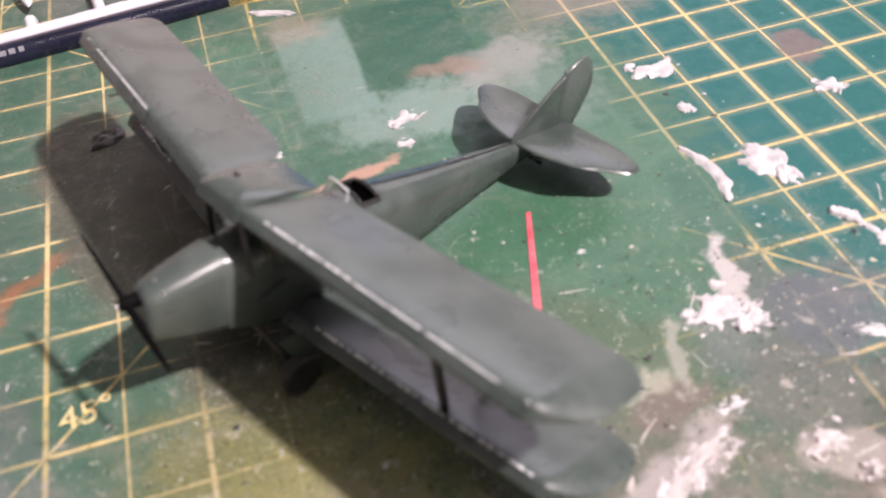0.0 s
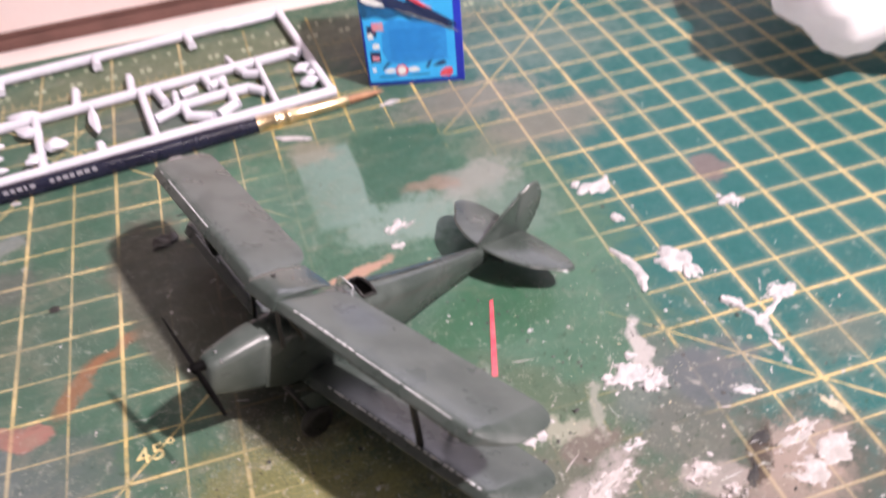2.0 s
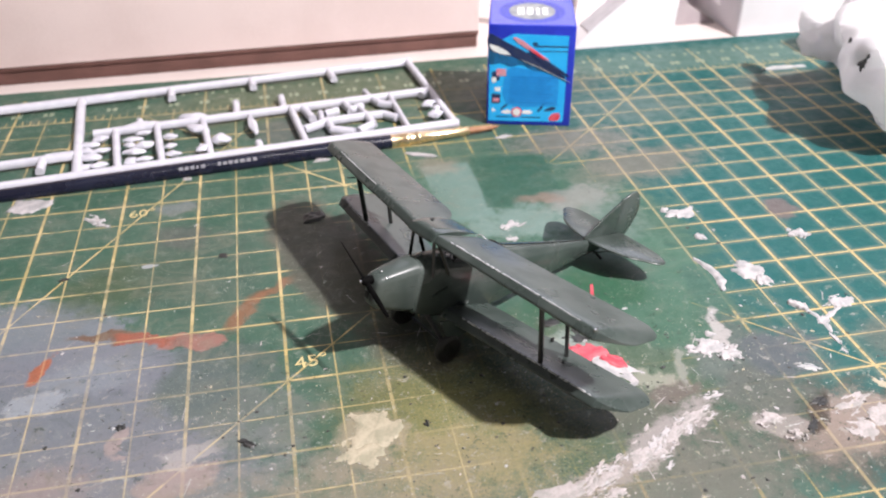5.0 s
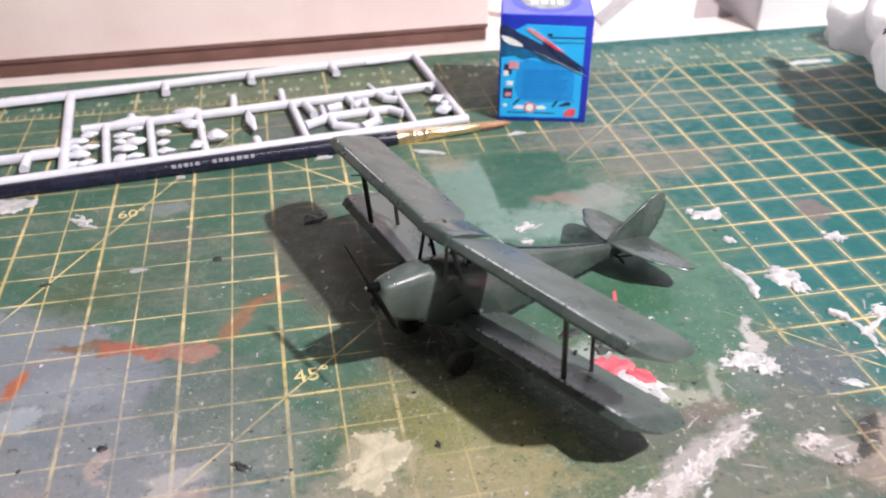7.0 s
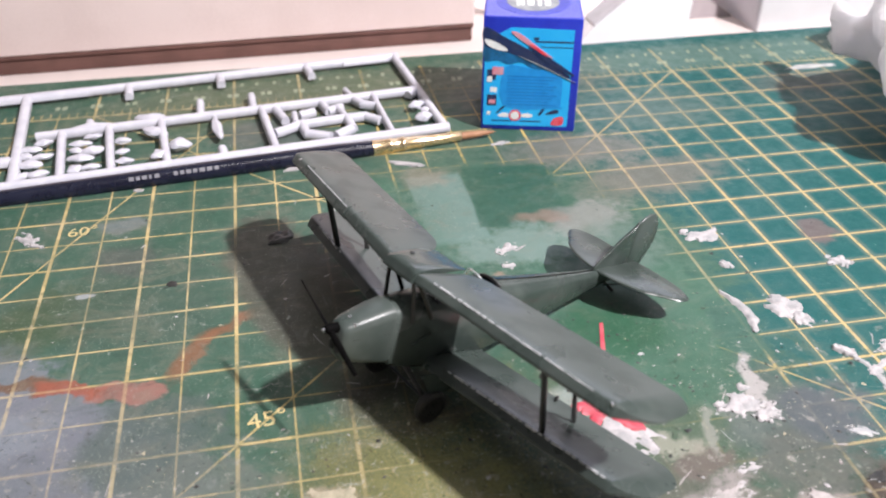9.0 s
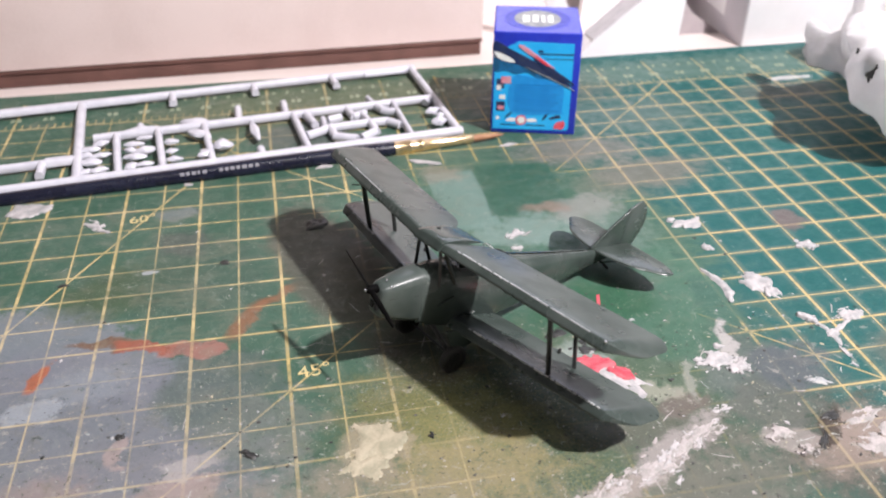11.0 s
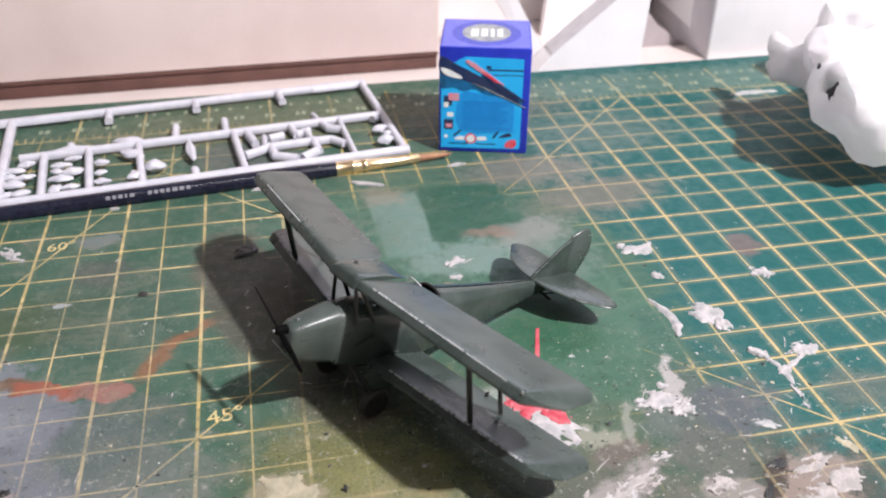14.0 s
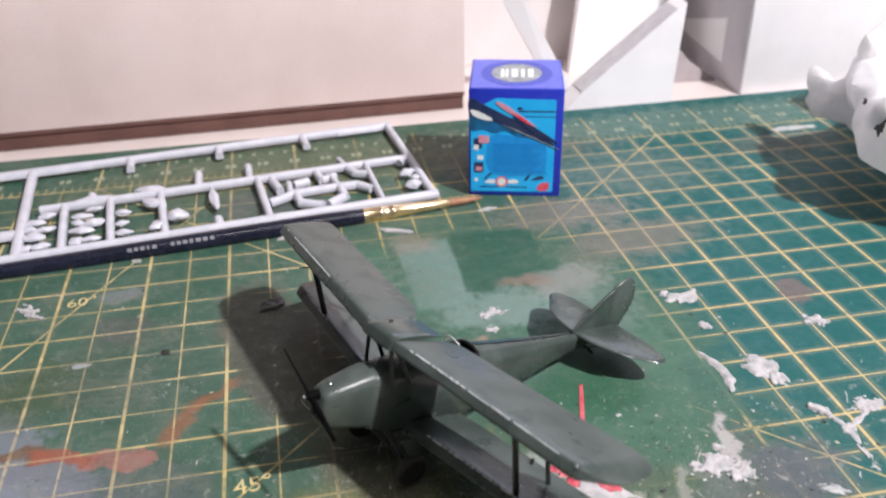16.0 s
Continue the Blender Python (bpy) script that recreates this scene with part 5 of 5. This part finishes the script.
lid("top_panel", [(0.06, 0.06), (WIDE - 0.06, 0.06), (WIDE - 0.06, DEEP - 0.06), (0.06, DEEP - 0.06)], BOX_TOP, 1, "lighter blue printed top")
lid("oval_border", oval(1.02, 1.08), BOX_BLUE, 2)
lid("oval_badge", oval(0.72, 0.80), INK_GREY, 3, "grey oval badge with pale marks")
for x, wide in ((0.92, 0.05), (1.04, 0.04), (1.26, 0.09), (1.50, 0.05), (1.72, 0.08)):
    lid("badge_mark", [(x - wide, 0.95), (x + wide, 0.95), (x + wide, 1.62), (x - wide, 1.62)], INK_WHITE, 4)
side = part("side_print", box((WIDE - 0.004, 0.5, 0.3), (WIDE + 0.008, 2.2, 2.6)), BOX_TOP, carton, smooth=False)

# ---- paintbrush lying along the sprue ----
brush = thing("paintbrush", "black lacquered paintbrush with brass ferrule lying on the mat", "paintbrush", Matrix.Translation(Vector((13.15, 2.46, 0.17)) * S) @ Matrix.Rotation(radians(180 + 5.2), 4, "Z") @ Matrix.Rotation(radians(0.4), 4, "Y"))
part("bristles", turned([(0.0, 0.01), (0.15, 0.05), (0.45, 0.085), (0.8, 0.10), (1.05, 0.105)], 18), BRISTLE, brush)
part("ferrule", turned([(1.0, 0.105), (1.02, 0.12), (1.9, 0.15), (2.6, 0.185), (2.62, 0.20), (2.68, 0.20), (2.70, 0.185), (2.95, 0.195), (2.97, 0.212), (3.04, 0.212), (3.06, 0.20), (3.5, 0.215)], 24), BRASS, brush)
handle = part("handle", turned([(3.45, 0.21), (3.6, 0.215), (4.4, 0.245), (5.4, 0.255), (7.0, 0.255), (9.5, 0.25), (12.0, 0.24), (14.5, 0.22), (15.2, 0.19), (15.35, 0.10)], 24), LACQUER, brush)
for x, wide in ((7.62, 0.05), (7.80, 0.06), (7.98, 0.07), (8.16, 0.05), (8.32, 0.06), (8.48, 0.05), (8.64, 0.05), (9.10, 0.06), (9.26, 0.03), (9.40, 0.06), (9.56, 0.05), (9.72, 0.06)):
    # The maker's lettering, kept as plain marks
    part("printed_mark", box((x - wide, -0.05, 0.24), (x + wide, 0.05, 0.2575)), SILVER_PRINT, handle, smooth=False, place=pose(0, 0, 0, -48, 0, 0))

# ---- sprue of unpainted kit parts ----
sprue = thing("model_kit_sprue", "pale grey plastic kit sprue with some unused parts still attached", "model sprue", Matrix.Translation(Vector((11.82, 2.95, 0.20)) * S) @ Matrix.Rotation(radians(180 + 6.2), 4, "Z"))


def runner(a, b, wide=0.11, z=0.0):
    """One runner of the sprue: a bar with sloped sides."""
    a, b = Vector((*a, z)), Vector((*b, z))
    way = (b - a).normalized()
    side = Vector((-way.y, way.x, 0))
    cut = [(-0.8, -1.0), (0.8, -1.0), (1.0, -0.6), (0.94, 0.2), (0.72, 0.75), (0.38, 1.05), (0.0, 1.12), (-0.38, 1.05), (-0.72, 0.75), (-0.94, 0.2), (-1.0, -0.6)]
    rings = [[p + side * wide * s + Vector((0, 0, 0.11 * h)) for s, h in cut] for p in (a, b)]
    return loft(rings)


def bar_part(a, b, wide=0.11, z=0.0):
    return part("runner", runner(a, b, wide, z), PLASTIC, sprue, bevel=0.0)


LONG, BACK, MID = 15.6, -5.55, -2.72
bar_part((-0.12, 0), (LONG, 0), 0.14)
bar_part((-0.12, BACK), (LONG, BACK), 0.14)
bar_part((0, 0.1), (0.0, BACK - 0.1), 0.13)
bar_part((LONG, 0.1), (LONG, BACK - 0.1), 0.13)
bar_part((0.0, MID), (10.9, MID), 0.12)
bar_part((11.32, 0), (11.32, BACK), 0.15)
bar_part((11.32, -1.35), (LONG, -1.35), 0.12)
bar_part((13.75, -4.05), (LONG, -4.0), 0.12)
bar_part((13.75, -2.4), (LONG, -2.45), 0.10)
for x in (4.72, 7.55, 8.96, 10.2):
    bar_part((x, 0), (x + 0.04, MID), 0.12)
bar_part((1.50, 0), (1.43, MID), 0.10)
# Heavier stretches of the outer frame
bar_part((0.25, BACK), (1.75, BACK), 0.20)
bar_part((9.6, BACK), (LONG, BACK), 0.19)
bar_part((4.2, 0), (5.2, 0), 0.18)
bar_part((11.45, -1.4), (12.2, -1.42), 0.19)
for a, b, wide in (((8.42, BACK), (8.42, BACK + 0.78), 0.13), ((5.69, BACK), (5.69, BACK + 0.68), 0.13), ((2.95, BACK), (2.9, BACK + 0.85), 0.13), ((6.50, MID), (6.42, MID - 1.0), 0.12), ((4.98, MID), (4.92, MID - 1.0), 0.12), ((2.05, MID), (2.15, MID - 0.55), 0.09), ((9.5, MID), (9.5, MID - 0.5), 0.12), ((6.1, 0), (6.1, -0.5), 0.13), ((12.3, -1.35), (12.33, -0.6), 0.13), ((0.05, MID + 0.05), (0.4, MID + 0.32), 0.14)):
    part("stub", runner(a, b, wide), PLASTIC, sprue)


def pod(name, a, b, wide, seed, z=0.02, swell=0.5):
    """A moulded kit part: a lumpy spindle from a to b, thickest at a share of its length."""
    a, b = Vector((*a, z)), Vector((*b, z))
    way = (b - a).normalized()
    side = Vector((-way.y, way.x, 0))
    rings = []
    for k in range(13):
        t = k / 12
        fat = (t / swell if t < swell else (1 - t) / (1 - swell)) ** 0.45 if 0 < t < 1 else 0.12
        ring = []
        for i in range(12):
            q = 2 * math.pi * i / 12
            lump = 1 + 0.45 * noise.noise(Vector((seed * 3.7 + 2.6 * t, math.cos(q) * 1.3, math.sin(q) * 1.3)))
            ring.append(a.lerp(b, t) + (side * math.cos(q) + Vector((0, 0, 0.7 * math.sin(q)))) * 0.85 * wide * fat * lump)
        rings.append(ring)
    part(name, loft(rings), PLASTIC, sprue)


# Engine halves and small fittings in the two crowded cells
for cell, (x0, seed) in enumerate(((9.06, 1), (10.32, 20))):
    for k, (x, y, far, lean, wide) in enumerate(((0.12, -0.45, 0.55, 0.05, 0.15), (0.30, -0.95, 0.70, -0.12, 0.17), (0.05, -1.45, 0.60, 0.10, 0.15), (0.35, -1.85, 0.62, -0.08, 0.16), (0.10, -2.30, 0.50, 0.12, 0.13), (0.60, -0.55, 0.35, 0.25, 0.14), (0.55, -1.40, 0.40, -0.20, 0.14))):
        pod("kit_part", (x0 + x, y), (x0 + x + far, y + lean), wide * (1.0 + 0.15 * ((k + cell) % 3)), seed + k)
# Fittings round the open cells
for k, (a, b, wide, swell) in enumerate((((8.85, -0.55), (8.35, -0.45), 0.15, 0.4), ((8.85, -1.05), (8.45, -1.1), 0.12, 0.4), ((8.85, -1.75), (8.40, -1.7), 0.15, 0.4), ((8.30, MID - 0.35), (7.35, MID - 0.05), 0.26, 0.5), ((8.1, -2.35), (7.45, -1.7), 0.24, 0.5), ((7.95, -0.45), (7.45, -0.75), 0.22, 0.5), ((7.45, -1.1), (6.85, -0.95), 0.30, 0.35), ((6.12, MID + 0.1), (6.08, -1.05), 0.17, 0.62), ((0.1, -1.75), (0.62, -1.5), 0.20, 0.6), ((0.12, -0.85), (0.66, -0.72), 0.22, 0.6), ((0.08, -1.25), (0.35, -1.2), 0.14, 0.5), ((10.1, MID - 0.1), (8.9, MID - 0.2), 0.17, 0.5))):
    pod("kit_part", a, b, wide, 40 + k, 0.03, swell)
# Thin linked struts in the last cell
KIT = [((4.6, -1.05), (3.78, -1.42), 0.12), ((3.85, -1.42), (2.45, -1.45), 0.12), ((2.5, -1.45), (1.95, -1.40), 0.13), ((1.98, -1.42), (1.62, -0.98), 0.13), ((3.80, -1.40), (3.76, -0.72), 0.13), ((3.78, -0.78), (3.15, -0.38), 0.15), ((2.50, -1.42), (2.46, -0.70), 0.13), ((2.50, -0.74), (3.02, -0.40), 0.14)]
KIT += [((4.35, MID + 0.1), (4.2, -1.75), 0.13), ((3.95, -1.45), (3.9, -2.1), 0.10), ((3.75, -2.0), (3.3, -2.12), 0.12), ((3.0, MID + 0.1), (2.9, -2.0), 0.12), ((2.92, -2.05), (2.45, -2.2), 0.11), ((2.5, -1.45), (2.62, -2.1), 0.10), ((2.0, MID + 0.1), (1.85, -2.2), 0.13), ((1.9, -2.22), (1.5, -2.0), 0.10)]
for a, b, w in KIT:
    part("kit_part", runner(a, b, w, -0.02), PLASTIC, sprue, bevel=0.02)

# ---- boxes and packaging behind the mat ----
cream_box = thing("card_box", "large cream card box with a brown bottom edge behind the mat", "box", spot(14.42, 10.46, -0.25, 0.9))
part("base_tray", box((-24, 0.12, 0.0), (-0.05, 14, 0.52)), KRAFT, cream_box, "brown card bottom edge", bevel=0.05)
part("lid_edge", box((-24.05, 0.05, 0.52), (-0.02, 14.05, 0.66)), KRAFT, cream_box, "darker cut edge of the lid", bevel=0.02)
part("lid", box((-24.1, 0.0, 0.66), (0.0, 14.1, 9.5)), CREAM, cream_box, "plain cream card lid", bevel=0.10)

foam_wedge = thing("foam_board_offcut", "white foam board offcut with a sloping edge standing behind the mat", "foam board")
part("board", loft([[(17.75, y, -0.25), (21.9, y, -0.25), (22.12, y, 3.5), (21.8, y, 3.28), (18.45, y, 0.52)] for y in (9.15, 10.2)]), FOAM, foam_wedge, bevel=0.04)

part("cut_edge", loft([[(18.43, y, 0.545), (21.79, y, 3.305), (21.82, y, 3.28), (18.47, y, 0.50)] for y in (9.16, 10.19)]), CORE, foam_wedge, "grey cut edge of the foam", smooth=False)

foam_back = thing("foam_board_sheet", "tall white foam board sheet leaning behind the offcuts", "foam board")
part("board", loft([[(19.4, 13.4 + z * 0.10 + d, z), (23.5, 13.4 + z * 0.10 + d, z), (23.5, 13.4 + (z + 10) * 0.10 + d, z + 10), (20.6, 13.4 + (z + 10) * 0.10 + d, z + 10)] for z, d in ((-0.25, 0.0), (-0.25, 0.4))]), FOAM, foam_back, bevel=0.04)

card_back = thing("pale_card_sheet", "pale pinkish card sheet standing upright behind the foam boards", "card")
part("sheet", box((10.0, 15.4, -0.25), (36.0, 15.7, 11.0)), PALE_CARD, card_back, bevel=0.04)

strip = thing("foam_board_strip", "narrow white foam strip leaning against the boards", "foam board")
part("board", loft([[(15.9, 11.2 + d, 3.6), (16.5, 11.0 + d, 3.9), (18.6, 10.5 + d, 0.1), (18.0, 10.6 + d, -0.25)] for d in (0.0, 0.3)]), FOAM, strip, bevel=0.03)

white_box = thing("white_card_box", "plain white card box behind the mat, its near side lit", "box", spot(24.87, 9.42, -0.25, 0))
part("carton", box((0, 0, 0), (7.5, 5.4, 8.5)), FOAM, white_box, bevel=0.06)
# The side turned from the lamp, its shade painted as pale grey
part("side_panel", box((-0.03, 0.05, 0.02), (-0.004, 5.35, 8.4)), SHADED_CARD, white_box, "white side with its shade painted pale grey", bevel=0.01)
# Bright white patch on the side, narrowing towards the back
part("side_patch", loft([[(px, 1.70, 0.76), (px, 1.69, 2.50), (px, 5.36, 1.50), (px, 5.36, 1.05)] for px in (-0.06, -0.03)]), BRIGHT_PATCH, white_box, "bright white tapering patch", smooth=False)
# Mauve-grey here is the shade beside the box, put into the card's colour
offcut = thing("card_offcut", "small card offcut standing beside the white box, its shade painted mauve-grey", "card")
part("board", loft([[(21.6, y, -0.25), (24.78, y - 0.12, -0.25), (24.74, y - 0.12, -0.19), (23.55, y, 0.62), (22.9, y, 1.35), (21.6, y, 1.5)] for y in (11.35, 11.60)]), SHADED_MAUVE, offcut, bevel=0.02)


# ---- crumpled plastic film to the right ----
def crumpled(rings, seed, cuts=14, amount=0.25):
    """A closed skin over a few hand-laid rings, cut finer and pressed into sharp folds."""
    bm = loft([[Vector(p) for p in ring] for ring in rings])
    bmesh.ops.triangulate(bm, faces=[f for f in bm.faces if len(f.verts) > 4])
    bmesh.ops.subdivide_edges(bm, edges=bm.edges[:], cuts=cuts, use_grid_fill=True, smooth=0.12)
    bm.normal_update()
    pick = random.Random(seed)
    creases = [(Vector([pick.uniform(-1, 1) for k in range(3)]).normalized(), pick.uniform(0.45, 1.5)) for k in range(6)]
    moves = []
    for v in bm.verts:
        at = v.co * 0.55 + Vector((seed, seed * 0.7, 0))
        bend = Vector((noise.noise(at * 0.9), noise.noise(at * 0.9 + Vector((5, 0, 0))), 0)) * 0.5
        fold = 0.3 - 0.5 * abs(noise.noise(at * 2.3 + bend))
        for way, tight in creases:
            share = (at + bend).dot(way) * tight
            fold += 1.5 * (abs(share - math.floor(share) - 0.5) - 0.25) / tight
        moves.append(v.normal * amount * fold)
    for v, move in zip(bm.verts, moves):
        v.co += move
        v.co.z = max(v.co.z, 0.01)
    return bm


film = thing("crumpled_plastic_film", "crumpled white plastic film heaped on the mat's corner", "packaging")
part("film", crumpled((
    [(23.40, 1.30, 3.12), (23.28, 0.80, 2.34), (23.15, -0.50, 1.82), (23.32, -1.00, 1.32), (23.76, -1.50, 0.98), (23.95, -1.35, 1.0), (23.62, -0.70, 1.45), (23.45, -0.20, 1.95), (23.55, 1.05, 2.40), (23.62, 1.50, 3.05)],
    [(23.70, 0.60, 3.22), (23.05, -1.30, 3.20), (23.38, -1.80, 2.20), (23.55, -1.75, 1.60), (23.95, -1.60, 0.95), (24.6, -0.60, 0.70), (24.7, 0.90, 1.00), (24.8, 2.30, 1.60), (24.8, 2.70, 2.40), (24.4, 2.00, 3.05)],
    [(25.20, 0.20, 3.30), (25.30, -1.50, 3.05), (25.50, -2.40, 2.20), (25.70, -2.50, 1.60), (25.80, -2.00, 1.15), (26.2, 0.40, 0.50), (26.2, 2.40, 0.90), (26.1, 3.60, 1.80), (25.9, 3.30, 2.70), (25.5, 1.80, 3.25)],
    [(27.4, 0.30, 4.00), (27.6, -1.90, 3.60), (27.8, -3.10, 2.40), (27.9, -3.20, 1.10), (28.0, -2.60, 0.02), (28.2, 1.00, 0.02), (28.2, 2.80, 0.80), (28.0, 3.50, 2.00), (27.8, 3.00, 3.20), (27.6, 1.60, 4.00)],
    [(31.0, 0.30, 4.60), (31.2, -2.30, 4.10), (31.4, -3.80, 2.60), (31.6, -4.00, 1.10), (31.7, -3.20, 0.02), (31.8, 1.50, 0.02), (31.8, 3.30, 1.00), (31.6, 3.80, 2.20), (31.4, 3.20, 3.60), (31.2, 1.70, 4.60)],
    [(35.5, 0.30, 3.40), (35.7, -1.80, 3.00), (35.9, -2.80, 2.00), (36.0, -2.90, 0.90), (36.0, -2.30, 0.02), (36.1, 1.20, 0.02), (36.1, 2.50, 0.80), (36.0, 2.90, 1.70), (35.8, 2.40, 2.70), (35.6, 1.20, 3.40)],
), 4.0), TISSUE, film)
part("film", crumpled((
    [(26.7, 5.6, 3.1), (26.8, 5.0, 2.7), (26.9, 4.8, 1.4), (27.0, 4.9, 0.02), (27.2, 6.2, 0.02), (27.0, 6.2, 2.0)],
    [(28.2, 5.6, 3.6), (28.2, 4.6, 3.0), (28.3, 4.2, 1.5), (28.4, 4.3, 0.02), (28.4, 6.6, 0.02), (28.3, 6.5, 2.2)],
    [(31.5, 5.6, 4.0), (31.5, 4.4, 3.4), (31.6, 4.0, 1.6), (31.8, 4.1, 0.02), (31.8, 6.8, 0.02), (31.6, 6.7, 2.4)],
    [(36.0, 5.6, 3.2), (36.0, 4.6, 2.8), (36.1, 4.3, 1.3), (36.2, 4.4, 0.02), (36.2, 6.6, 0.02), (36.1, 6.5, 2.0)],
), 9.3), TISSUE, film)


def tear(place, across, up, size, seed):
    """A ragged dark hole lying on the film, spread by two directions."""
    bm, place, across, up = bmesh.new(), Vector(place), Vector(across), Vector(up)
    out = across.cross(up).normalized()
    rings = []
    for lift in (0.0, 0.03):
        ring = []
        for k in range(44):
            a = 2 * math.pi * k / 44
            r = size * (1 + 0.5 * noise.noise(Vector((math.cos(a) * 2.1, math.sin(a) * 2.1, seed))) + 0.35 * noise.noise(Vector((math.cos(a) * 6.1, math.sin(a) * 6.1, seed))))
            ring.append(place + across * r * math.cos(a) + up * r * math.sin(a) + out * lift)
        rings.append(ring)
    return loft(rings, bm)


part("dark_tear", tear((22.93, -0.82, 2.92), (-0.25, -0.95, 0.1), (0.12, 0.1, 0.95), 0.36, 2.0), PIT, film, "dark torn hole", smooth=False)
part("dark_tear", tear((23.28, 0.36, 2.92), (-0.25, -0.95, 0.1), (0.12, 0.1, 0.95), 0.09, 5.0), PIT, film, "dark torn hole", smooth=False)
# The rolled end hanging out over the mat
rings = []
for k in range(5):
    t = k / 4
    thick = (0.46, 0.58, 0.60, 0.60, 0.64)[k]
    ring = []
    for i in range(9):
        a = 2 * math.pi * i / 9
        swell = thick * (1 + 0.55 * noise.noise(Vector((math.cos(a) * 1.7, math.sin(a) * 1.7, t * 2.3))))
        ring.append((24.22 - 0.42 * t + 0.9 * t * t + 0.65 * swell * math.cos(a), 4.30 - 2.5 * t + 0.35 * swell * math.cos(a), 1.92 + 0.30 * t + 1.05 * swell * math.sin(a)))
    rings.append(ring)
part("rolled_end", crumpled(rings, 2.0, 6, 0.20), TISSUE, film, "loosely rolled end of the film")
